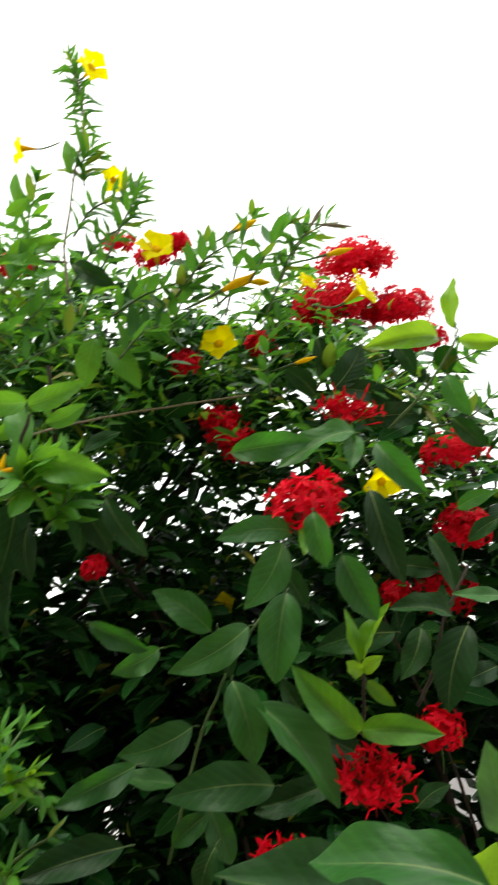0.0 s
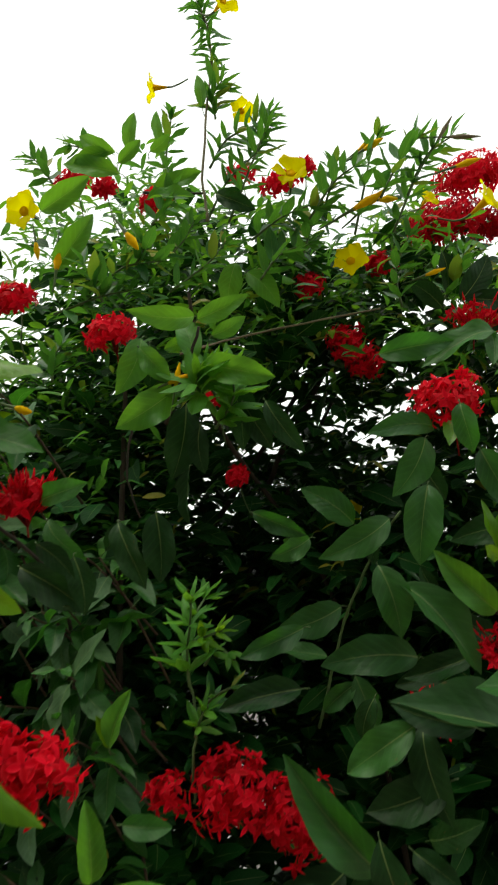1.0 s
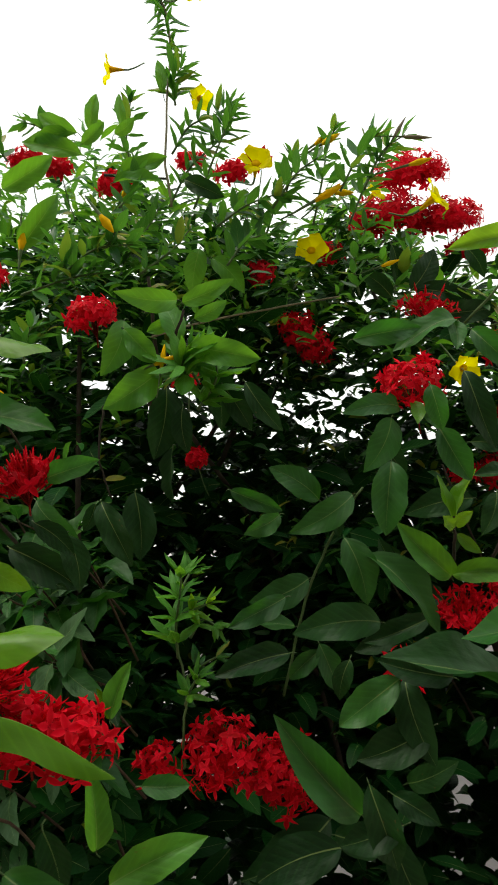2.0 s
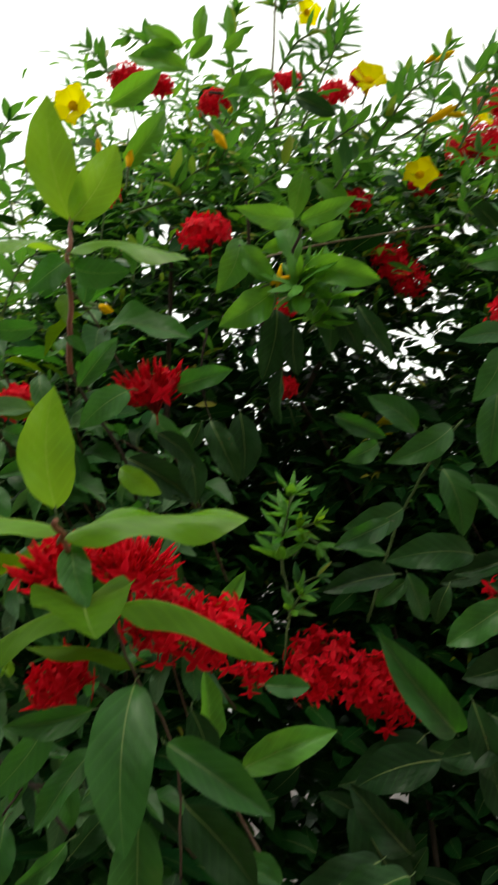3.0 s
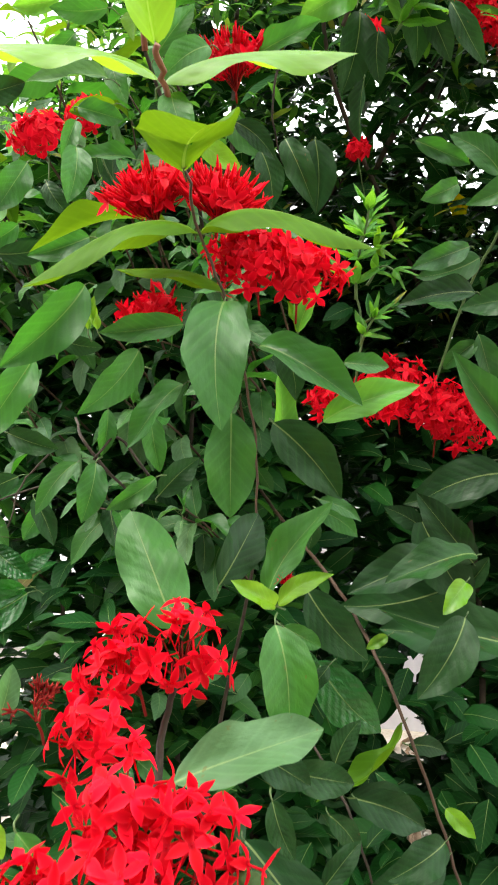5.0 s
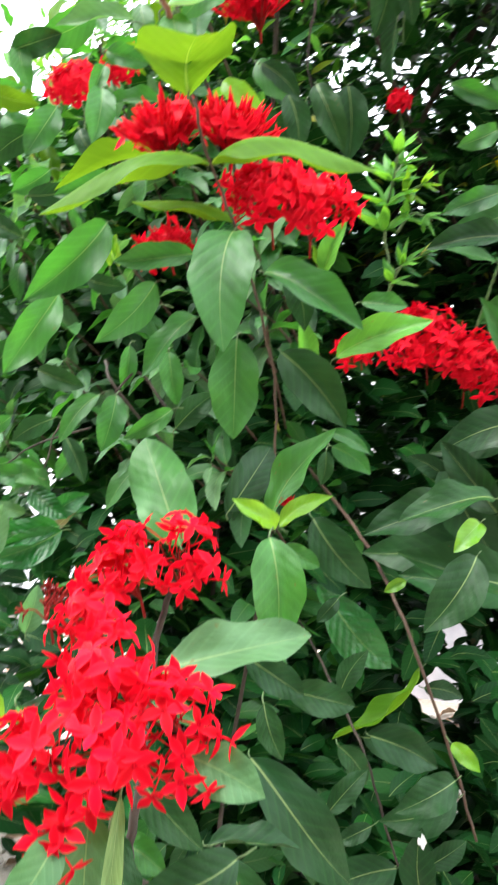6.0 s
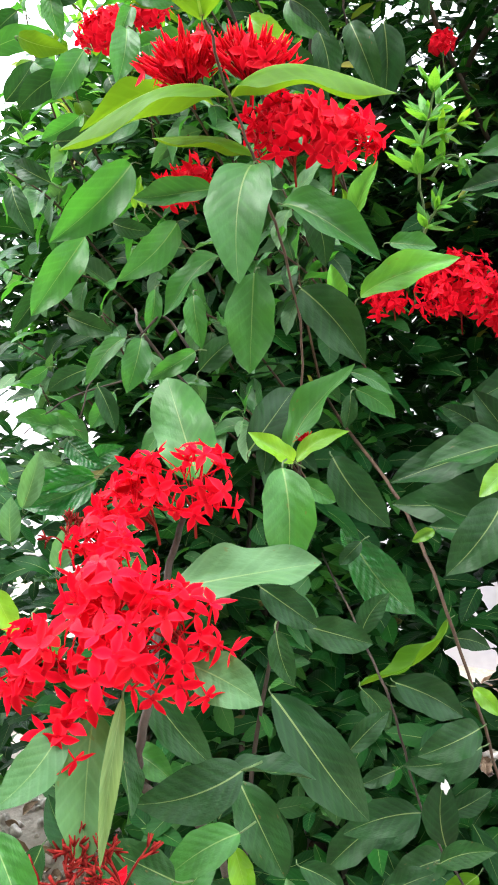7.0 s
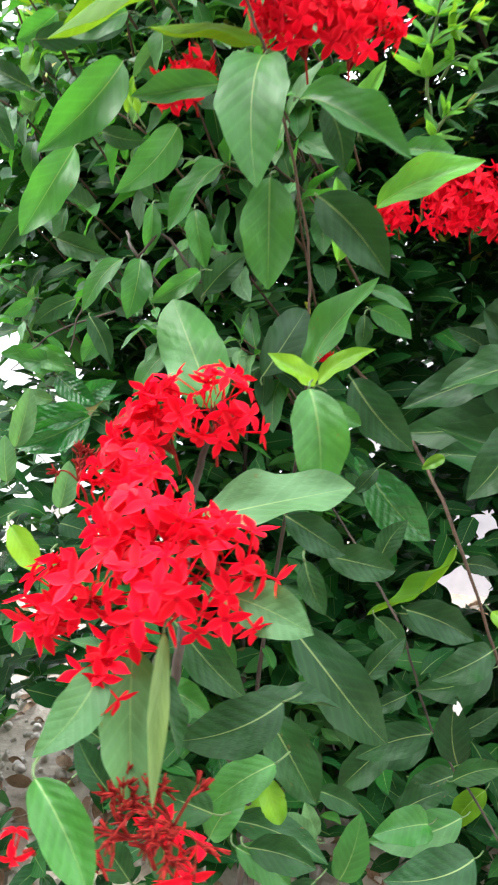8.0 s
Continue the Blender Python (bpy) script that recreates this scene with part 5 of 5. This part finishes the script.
def vine_shoot(points, length, whorls, broad=0.36, material=None):
    """A thin shoot with whorls of narrow leaves, which bend back where they are narrowest."""
    slim = broad < 0.25
    leaf_stuff = material or VINE_LEAF
    line = smooth_line(points, 6)
    vine.add("shoot", mesh_of("shoot", *tube(line, 0.0022, 0.0012, 5), GREEN_STEM))
    for k in range(whorls):
        at = (k + 0.6) / whorls * (len(line) - 1)
        i = min(int(at), len(line) - 2)
        p = line[i].lerp(line[i + 1], at - i)
        way = (line[i + 1] - line[i]).normalized()
        grow = 1.0 if k < whorls - 2 else 0.75
        n = 6 if material else 3 + (k % 2) if k < whorls - 1 else 5
        spin = CHANCE.uniform(0, 6)
        for j in range(n):
            out = turn_to(way) @ Vector((math.cos(spin + 6.283 * j / n), math.sin(spin + 6.283 * j / n), 0))
            lean = (0.3 if length < 0.039 and not material else 0.7) if k < whorls - 1 else 1.3
            reach = length * grow * CHANCE.uniform(0.8, 1.2)
            tip = p + (out + way * lean + Vector((CHANCE.gauss(0, 0.16), CHANCE.gauss(0, 0.16), CHANCE.uniform(-0.4, 0.1)))).normalized() * reach
            mesh = blade_mesh(leaf_stuff, 0.2 if slim else 0.12 if material else -0.08 if k < whorls - 1 else 0.08, False, 6 if slim or material else CHANCE.randrange(6))
            m = set_blade(p, tip, reach * broad * CHANCE.uniform(0.85, 1.15), CHANCE.uniform(-25, 25))
            VINE_COUNT[0] += 1
            if VINE_COUNT[0] <= 300 or material:
                vine.add("leaf", mesh, m)
            else:
                VINE_REST.put(VINE_BLADES[j % 3], m)


vine_shoot([(-0.209, 0.634, 1.698), (-0.218, 0.606, 1.713), (-0.229, 0.589, 1.696)], 0.0422, 4)
vine_shoot([(-0.209, 0.609, 1.654), (-0.178, 0.594, 1.688), (-0.174, 0.571, 1.721)], 0.0496, 5, 0.36, LIGHT)
vine_shoot([(-0.211, 0.584, 1.689), (-0.215, 0.561, 1.702), (-0.2, 0.564, 1.722)], 0.0562, 4, 0.36, LIGHT)
stem(vine, GREEN_STEM, 0.0019, 0.0016, [(-0.275, 0.66, 1.2), (-0.267, 0.637, 1.246), (-0.258, 0.633, 1.297), (-0.265, 0.629, 1.348)])
vine_shoot([(-0.265, 0.629, 1.338), (-0.262, 0.618, 1.378), (-0.25, 0.6, 1.412), (-0.24, 0.584, 1.447)], 0.047, 4, 0.3, LIGHT)
vine_shoot([(-0.261, 0.632, 1.28), (-0.25, 0.622, 1.3), (-0.235, 0.612, 1.318)], 0.042, 2, 0.3, LIGHT)
vine_shoot([(-0.253, 0.653, 1.36), (-0.233, 0.649, 1.382), (-0.207, 0.636, 1.367)], 0.038, 2, 0.3, LIGHT)
vine_shoot([(-0.259, 0.635, 1.412), (-0.251, 0.631, 1.429), (-0.241, 0.647, 1.45)], 0.042, 2, 0.3, LIGHT)
vine_shoot([(-0.265, 0.668, 1.309), (-0.239, 0.667, 1.325), (-0.214, 0.667, 1.335)], 0.038, 2, 0.3, VINE_LEAF)
vine_shoot([(-0.25, 0.61, 1.392), (-0.228, 0.602, 1.398), (-0.208, 0.598, 1.404)], 0.036, 2, 0.34, YOUNG)
vine_shoot([(-0.235, 0.761, 2.335), (-0.236, 0.751, 2.397), (-0.245, 0.743, 2.451), (-0.256, 0.737, 2.496)], 0.0365, 16, 0.2)
vine_shoot([(-0.246, 0.748, 2.142), (-0.211, 0.74, 2.182), (-0.166, 0.742, 2.196), (-0.134, 0.742, 2.211)], 0.0448, 8, 0.22)
vine_shoot([(-0.264, 0.773, 2.059), (-0.223, 0.76, 2.115), (-0.18, 0.756, 2.146), (-0.152, 0.754, 2.166)], 0.0404, 8, 0.22)
vine_shoot([(-0.312, 0.754, 2.096), (-0.326, 0.756, 2.182), (-0.32, 0.759, 2.238), (-0.313, 0.752, 2.264)], 0.0404, 6)
vine_shoot([(-0.237, 0.767, 2.25), (-0.237, 0.756, 2.285), (-0.217, 0.751, 2.309)], 0.0488, 8, 0.22)
vine_shoot([(-0.026, 0.823, 2.011), (0, 0.802, 2.085), (0.016, 0.814, 2.152), (0.032, 0.808, 2.177)], 0.0483, 5)
vine_shoot([(0.035, 0.833, 2.007), (0.078, 0.815, 2.08), (0.109, 0.806, 2.12), (0.146, 0.805, 2.139)], 0.0466, 8, 0.22)
vine_shoot([(-0.116, 0.819, 1.983), (-0.093, 0.806, 2.032), (-0.06, 0.792, 2.089)], 0.0404, 5)
vine_shoot([(-0.074, 0.804, 2.047), (-0.051, 0.791, 2.096), (-0.043, 0.783, 2.125)], 0.0404, 5)
vine_shoot([(-0.183, 0.752, 1.997), (-0.13, 0.75, 2.025), (-0.079, 0.753, 2.038)], 0.0477, 5)
vine_shoot([(-0.327, 0.693, 1.951), (-0.29, 0.716, 1.994), (-0.27, 0.727, 2.034)], 0.0405, 6)
vine_shoot([(-0.308, 0.709, 1.912), (-0.253, 0.733, 1.96), (-0.224, 0.745, 1.999)], 0.0405, 6)
vine_shoot([(-0.32, 0.674, 2.012), (-0.299, 0.694, 2.057), (-0.296, 0.702, 2.1)], 0.0405, 6)
vine_shoot([(0.035, 0.824, 1.871), (0.033, 0.806, 1.927), (0.064, 0.792, 1.981)], 0.0427, 5)
vine_shoot([(0.099, 0.926, 1.913), (0.131, 0.917, 1.955), (0.144, 0.907, 1.989)], 0.0469, 5)
vine_shoot([(0.24, 1.027, 1.989), (0.339, 1.043, 1.983), (0.391, 1.045, 1.999)], 0.0462, 5)
vine_shoot([(0.28, 1.023, 1.856), (0.349, 1.029, 1.87), (0.391, 1.023, 1.904)], 0.0394, 5)
vine_shoot([(0.17, 0.89, 1.889), (0.222, 0.899, 1.886), (0.271, 0.915, 1.858)], 0.0448, 5)
vine_shoot([(-0.532, 0.728, 2.173), (-0.548, 0.72, 2.203), (-0.564, 0.715, 2.224)], 0.0443, 4)
vine_shoot([(-0.442, 0.732, 2.202), (-0.468, 0.725, 2.224), (-0.496, 0.72, 2.236)], 0.0443, 4)
vine_shoot([(-0.398, 0.641, 1.9), (-0.353, 0.641, 1.929), (-0.294, 0.647, 1.931)], 0.0427, 5)
vine_shoot([(-0.468, 0.638, 1.874), (-0.391, 0.644, 1.891), (-0.34, 0.649, 1.894)], 0.0427, 5)
vine_shoot([(-0.215, 0.739, 2.028), (-0.155, 0.724, 2.14), (-0.132, 0.719, 2.183)], 0.0469, 8, 0.22)
vine_shoot([(-0.088, 0.756, 2.015), (-0.045, 0.751, 2.065), (-0.005, 0.751, 2.089)], 0.0423, 5)
vine_shoot([(0.024, 0.765, 2.031), (0.058, 0.759, 2.082), (0.09, 0.756, 2.115)], 0.0469, 5)
vine_shoot([(-0.458, 0.621, 1.759), (-0.456, 0.619, 1.791), (-0.443, 0.62, 1.814)], 0.0453, 5)
vine_shoot([(-0.383, 0.633, 1.876), (-0.396, 0.626, 1.908), (-0.41, 0.62, 1.94)], 0.0453, 5)
vine_shoot([(-0.665, 0.653, 1.898), (-0.71, 0.679, 2.044), (-0.69, 0.681, 2.099)], 0.0501, 5)
vine_shoot([(-0.663, 0.615, 1.73), (-0.635, 0.617, 1.804), (-0.601, 0.625, 1.828)], 0.0477, 5)
vine_shoot([(-0.334, 0.643, 1.93), (-0.317, 0.645, 1.961), (-0.341, 0.639, 1.946)], 0.0453, 5)
vine_shoot([(-0.17, 0.744, 1.922), (-0.136, 0.75, 1.962), (-0.087, 0.764, 1.977)], 0.0477, 5)
vine.add("shoot_foliage", VINE_REST.mesh("shoot_foliage", VINE_LEAF), None, "narrow leaves of the far shoots", "stuff")

yellow_flower((-0.034, 0.787, 1.954), (0.05, -1, 0.15), 0.031)
yellow_flower((-0.169, 0.637, 2.354), (0.75, -0.65, -0.1), 0.0276)
yellow_flower((-0.362, 0.769, 2.354), (-1, -0.2, 0.1), 0.0269)
yellow_flower((-0.102, 0.705, 2.077), (0.2, -0.9, 0.2), 0.0308)
yellow_flower((0.194, 0.844, 2.043), (0.8, -0.5, 0.3), 0.0334)
yellow_flower((-0.193, 0.788, 2.272), (0.5, -0.7, -0.5), 0.0244)
yellow_flower((-0.625, 0.766, 2.168), (0.05, -1, -0.25), 0.0397)
yellow_flower((0.181, 0.811, 1.716), (0.2, -0.7, -0.6), 0.0277)
yellow_flower((-0.814, 0.796, 2.163), (-0.35, -1, -0.1), 0.0314)
yellow_flower((-0.782, 0.764, 2.034), (-0.4, -1, -0.2), 0.0361)
yellow_flower((0.103, 0.959, 2.137), (0.5, -0.6, 0.2), 0.0221)
yellow_flower((-0.118, 1.163, 1.604), (-0.2, -1, -0.1), 0.0226)

yellow_bud((-0.008, 0.813, 2.048), (0.029, 0.81, 2.073), 0.0123)
yellow_bud((-0.009, 0.828, 2.166), (0.02, 0.827, 2.181), 0.011)
yellow_bud((0.136, 0.776, 2.063), (0.178, 0.779, 2.07), 0.0109)
yellow_bud((0.015, 0.813, 2.059), (0.049, 0.819, 2.057), 0.0123)
yellow_bud((0.073, 0.816, 1.913), (0.107, 0.818, 1.921), 0.0084)
yellow_bud((-0.023, 0.762, 2.018), (0.03, 0.764, 2.04), 0.0138)
yellow_bud((-0.323, 0.588, 1.952), (-0.306, 0.595, 1.924), 0.0143)
yellow_bud((-0.544, 0.699, 2.047), (-0.543, 0.706, 2.015), 0.011)
yellow_bud((-0.478, 0.665, 1.996), (-0.482, 0.67, 1.966), 0.0123)
yellow_bud((0.002, 0.793, 2.14), (0.038, 0.794, 2.156), 0.0125)
yellow_bud((-0.331, 0.721, 2.058), (-0.318, 0.719, 2.076), 0.0083)
yellow_bud((-0.251, 0.55, 1.703), (-0.217, 0.559, 1.715), 0.0096)
yellow_bud((-0.241, 0.554, 1.696), (-0.233, 0.553, 1.73), 0.0082)
yellow_bud((-0.506, 0.61, 1.721), (-0.487, 0.616, 1.717), 0.0127)
yellow_bud((-0.474, 0.652, 1.953), (-0.468, 0.651, 1.986), 0.0134)
yellow_bud((-0.668, 0.695, 2.011), (-0.665, 0.693, 2.034), 0.011)
yellow_bud((-0.501, 0.594, 1.72), (-0.483, 0.601, 1.713), 0.0127)
yellow_bud((0.116, 0.762, 2.102), (0.144, 0.758, 2.139), 0.007, True)
yellow_bud((0.13, 0.762, 2.108), (0.182, 0.769, 2.1), 0.0075, True)
vine_shoot([(0.064, 0.788, 2.039), (0.088, 0.774, 2.076), (0.116, 0.762, 2.102)], 0.03, 3, 0.3, VINE_LEAF)

# ---- the mass of leaves within the hedge ----


def face_depth(x, z):
    """How far the hedge's face lies behind the path, by place along it and height."""
    if z > 1.75:
        return 0.86 if x < -0.15 else 0.98
    if x < -0.45:
        return 0.7 if z < 1.2 else 0.8
    if z < 0.7:
        return 0.72 if z < 0.5 else 0.84
    if x < -0.42:
        return 0.84 if z < 1.2 else 0.88
    return 1.14 if z < 1.4 else 1.04


CROWN = ((-2.2, 1.3), (-1.4, 1.7), (-1.05, 1.9), (-0.95, 2.0), (-0.85, 2.27), (-0.7, 2.38), (-0.55, 2.35), (-0.32, 2.3), (-0.16, 2.14), (-0.04, 2.16), (0.12, 2.14), (0.24, 2.03), (0.36, 1.9), (0.6, 1.75), (1.3, 1.6))


def crown_height(x, y):
    """The hedge's uneven top, sloped back along the camera's sightline to fit the skyline."""
    return float(np.interp(x, *zip(*CROWN))) + 0.62 * (y - 0.9) - 0.04 + 0.05 * math.sin(23 * x)


def skirt_height(x, y):
    """Where foliage ends below; past one camera sightline it stops above the low plants."""
    return 1.06 + 0.05 * math.sin(37 * x) + 0.04 * math.sin(71 * x + 2) if x + 0.1 < -0.74 * (y + 0.25) else 0.04


# tubes along camera sightlines, kept clear of leaves to fit the view
GAPS = (
    ((-0.403, 0.603, 1.828), (-0.82, 1.827, 2.42), 0.022),
    ((-0.229, 0.611, 1.885), (-0.397, 1.847, 2.559), 0.022),
    ((-0.39, 0.628, 1.705), (-0.787, 1.887, 2.124), 0.02),
    ((-0.438, 0.571, 1.975), (-0.903, 1.75, 2.775), 0.028),
    ((-0.436, 0.609, 1.779), (-0.898, 1.841, 2.301), 0.018),
    ((-0.063, 0.675, 1.647), (0.004, 2.001, 1.981), 0.022),
    ((-0.097, 0.675, 1.626), (-0.078, 2.001, 1.933), 0.018),
    ((0.061, 0.699, 1.591), (0.305, 2.06, 1.846), 0.018),
    ((0.01, 0.656, 1.789), (0.181, 1.955, 2.325), 0.016),
    ((-0.476, 0.114, 0.784), (-1.308, 0.986, 0.005), 0.09), ((-0.455, 0.115, 0.747), (-1.141, 0.884, -0.022), 0.07),
    ((-0.674, 0.37, 1.078), (-1.676, 1.454, 1.021), 0.05),
    ((-0.25, 0.85, 1.6), (-0.4, 1.93, 2.07), 0.022), ((-0.3, 0.85, 1.67), (-0.44, 1.83, 2.11), 0.024),
    ((-0.18, 0.51, 0.797), (-0.331, 1.976, 0.191), 0.055), ((-0.159, 0.526, 0.863), (-0.27, 2.024, 0.383), 0.03), ((-0.158, 0.507, 0.682), (-0.243, 1.667, 0.023), 0.03), ((0.225, 0.8, 1.34), (0.335, 1.75, 1.16), 0.05),
    ((0.04, 0.8, 1.11), (0.17, 1.75, 0.84), 0.04), ((-0.29, 0.8, 1.6), (-0.72, 1.75, 1.7), 0.015))

THIN = (
    ((-0.193, 0.655, 1.553), (-0.283, 1.884, 2.111), 0.09), ((-0.293, 0.618, 1.568), (-0.518, 1.799, 2.147), 0.06),
    ((-0.073, 0.678, 1.624), (-0.033, 1.713, 1.860), 0.1),
    ((-0.217, 0.663, 1.619), (-0.335, 1.682, 1.849), 0.06),
    ((-0.118, 0.712, 1.571), (-0.105, 1.774, 1.875), 0.09),
    ((-0.301, 0.659, 1.609), (-0.489, 1.662, 1.953), 0.05),
)


def near_line(p, a, b, radius):
    a, b = Vector(a), Vector(b)
    t = max(0.0, min(1.0, (p - a).dot(b - a) / (b - a).length_squared))
    return (p - a.lerp(b, t)).length < radius


def in_gap(p):
    """Whether a place lies in a see-through gap cut along the camera's sightlines."""
    return any(near_line(p, *gap) for gap in GAPS) or (any(near_line(p, *gap) for gap in THIN) and CHANCE.random() < 0.25)


def inner_leaves(plant, x0, x1, z0, z1, count, material, size, singles, thick=0.65, narrow=False, deep=0.0, below=0.0):
    heap = Heap()
    shapes = [blade(5, 2, c, 0.1, 0.015, 0.8, c * 30) for c in (0.02, 0.06, 0.1, 0.14)]
    made = 0
    while made < count:
        x, z = CHANCE.uniform(x0, x1), CHANCE.uniform(z0, z1)
        y = face_depth(x, z) + deep + thick * CHANCE.random() ** 0.6 * (0.85 + 0.45 * noise.noise((x * 2.3, z * 2.3, deep)))
        if CHANCE.random() < max(-1.25 - x, x - 0.55) * 1.5:
            continue
        if z > crown_height(x, y) - below + CHANCE.gauss(-0.03, 0.05) or z < skirt_height(x, y):
            continue
        w = CHANCE.uniform(0, 6.283)
        way = Vector((math.cos(w), math.sin(w) - 0.25, CHANCE.uniform(-0.9, 0.35))).normalized()
        reach = size * CHANCE.uniform(0.6, 1.25)
        base = Vector((x, y, z))
        if in_gap(base) or in_gap(base + way * reach) or in_gap(base + way * reach * 0.5):
            continue
        m = set_blade(base, base + way * reach, reach * (CHANCE.uniform(0.22, 0.3) if narrow else CHANCE.uniform(0.36, 0.5)), CHANCE.gauss(0, 28))
        if made < singles:
            plant.add("leaf", blade_mesh(material, CHANCE.choice((0.04, 0.1)), False, CHANCE.randrange(6)), m)
        else:
            heap.put(CHANCE.choice(shapes), m)
        made += 1
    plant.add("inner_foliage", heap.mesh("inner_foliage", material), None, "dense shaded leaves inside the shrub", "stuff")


# most inner leaves take the darkened green, so their shade is partly coloured in
inner_leaves(front, -1.15, -0.35, 0.05, 1.6, 3000, INNER_SHADE, 0.08, 90, 0.7)
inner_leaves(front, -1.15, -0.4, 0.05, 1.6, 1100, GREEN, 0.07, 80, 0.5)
inner_leaves(right, -0.4, 1.0, 0.05, 1.8, 6500, INNER_SHADE, 0.085, 150, 0.75)
inner_leaves(left, -1.9, -0.1, 0.9, 2.6, 5600, INNER_SHADE, 0.08, 150, 0.8, False, 0.0, 0.13)
inner_leaves(left, -1.9, -0.75, 1.1, 2.0, 2600, INNER_SHADE, 0.09, 0, 0.5, False, 0.25)
inner_leaves(back, -0.3, 1.2, 1.2, 2.5, 3700, INNER_SHADE, 0.075, 150, 0.65, False, 0.0, 0.08)
inner_leaves(left, -0.95, 0.1, 0.05, 1.6, 4200, INNER_SHADE, 0.1, 0, 0.35, False, 0.5)
inner_leaves(back, -0.1, 1.3, 0.05, 1.5, 3400, INNER_SHADE, 0.1, 0, 0.3, False, 0.45)
inner_leaves(left, -1.4, -0.35, 1.3, 2.25, 1700, INNER_SHADE, 0.085, 0, 0.4, False, 0.3, 0.13)
inner_leaves(vine, -1.2, 0.6, 1.45, 2.5, 3000, VINE_LEAF, 0.047, 0, 0.4, True)
inner_leaves(vine, -1.1, 0.3, 1.85, 2.5, 1900, VINE_LEAF, 0.04, 0, 0.3, True)
inner_leaves(vine, -0.5, 0.3, 1.1, 1.75, 900, VINE_LEAF, 0.042, 0, 0.35, True)
inner_leaves(vine, -1.1, 0.3, 1.75, 2.5, 700, LIGHT, 0.046, 0, 0.25, True)


def low_leaves(plant, count, singles):
    """Broad leaves of the low plant at the hedge's end."""
    heap = Heap()
    shapes = [blade(5, 2, c, 0.1, 0.02, 0.8, c * 30) for c in (0.04, 0.09, 0.14)]
    for i in range(count):
        base = Vector((CHANCE.uniform(-1.7, -0.6), CHANCE.uniform(0.55, 1.25), CHANCE.uniform(0.03, 0.96)))
        w = CHANCE.uniform(0, 6.283)
        reach = CHANCE.uniform(0.05, 0.1)
        tip = base + Vector((math.cos(w), math.sin(w) - 0.3, CHANCE.uniform(-0.6, 0.5))).normalized() * reach
        width, roll = reach * CHANCE.uniform(0.36, 0.46), CHANCE.gauss(0, 20)
        if in_gap(base) or in_gap(tip):
            continue
        if i < singles:
            leaf(plant, base, tip, width, roll, 0.08, CHANCE.choice((GREEN, PALE, RIBBED, GREEN)))
        else:
            heap.put(CHANCE.choice(shapes), set_blade(base, tip, width, roll))
    # the low plant's inner mass also has shade put into its colour
    plant.add("inner_foliage", heap.mesh("inner_foliage", INNER_SHADE), None, "dense leaves of the low plant", "stuff")


low_leaves(ribbed, 2600, 220)


# small leaves along the thinned sightlines, in the shade-darkened green
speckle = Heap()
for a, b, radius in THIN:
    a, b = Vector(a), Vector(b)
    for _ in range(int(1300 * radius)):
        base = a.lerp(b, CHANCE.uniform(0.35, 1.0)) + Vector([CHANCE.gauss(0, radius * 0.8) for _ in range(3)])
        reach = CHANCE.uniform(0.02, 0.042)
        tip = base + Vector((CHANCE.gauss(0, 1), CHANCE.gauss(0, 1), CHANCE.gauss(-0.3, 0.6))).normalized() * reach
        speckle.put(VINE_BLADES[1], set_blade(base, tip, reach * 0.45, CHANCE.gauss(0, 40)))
vine.add("inner_foliage", speckle.mesh("inner_foliage", INNER_SHADE), None, "small shaded leaves at the back", "stuff")


def leafy_shoot(plant, tip, way, pairs, size, materials):
    """A shoot of opposite leaves, each pair turned across the one before; the leaves droop."""
    tip, way = Vector(tip), Vector(way).normalized()
    line = smooth_line([tip - way * 0.14 + Vector((0, 0.08, -0.1)), tip - way * 0.07 + Vector((0, 0.01, -0.015)), tip], 5)
    plant.add("stem", mesh_of("stem", *tube(line, 0.0024, 0.0013, 5), BROWN_STEM))
    spin = CHANCE.uniform(0, 3.1)
    for k in range(pairs):
        foot = tip - way * 0.026 * k + Vector((0, 0.004, -0.006)) * k
        for j in range(2):
            w = spin + 1.571 * k + math.pi * j + CHANCE.gauss(0, 0.15)
            out = turn_to(way) @ Vector((math.cos(w), math.sin(w), 0))
            reach = size * (0.6 if k == 0 else 0.9 + 0.12 * min(k, 3)) * CHANCE.uniform(0.82, 1.12)
            aim = (out + way * (0.5 if k == 0 else 0.12) + Vector((0, -0.25, -0.25 - 0.16 * k + CHANCE.gauss(0, 0.15)))).normalized()
            leaf(plant, foot + aim * 0.006, foot + aim * reach, reach * CHANCE.uniform(0.34, 0.42), CHANCE.gauss(0, 16), CHANCE.choice((0.06, 0.1, 0.14)), CHANCE.choice(materials))


for _ in range(34):
    x, z = CHANCE.uniform(-0.98, -0.42), CHANCE.uniform(0.98, 1.58)
    leafy_shoot(front, (x, 0.62 + 0.12 * CHANCE.random(), z), (CHANCE.gauss(-0.1, 0.5), -0.9, CHANCE.uniform(0.1, 0.9)), 4, 0.075, (GREEN, GREEN, PALE, GREEN, DEEP))
for _ in range(9):
    x, z = CHANCE.uniform(-0.98, -0.56), CHANCE.uniform(1.54, 1.8)
    leafy_shoot(left, (x, 0.6 + 0.12 * CHANCE.random(), z), (CHANCE.gauss(-0.1, 0.5), -0.7, CHANCE.uniform(0.4, 1.0)), 4, 0.078, (GREEN, GREEN, LIGHT, OLIVE))

# leaf stalks
for plant, heap in TWIGS.items():
    plant.add("stalk_growth", heap.mesh("stalk_growth", GREEN_STEM), None, "thin green leaf stalks", "stuff")
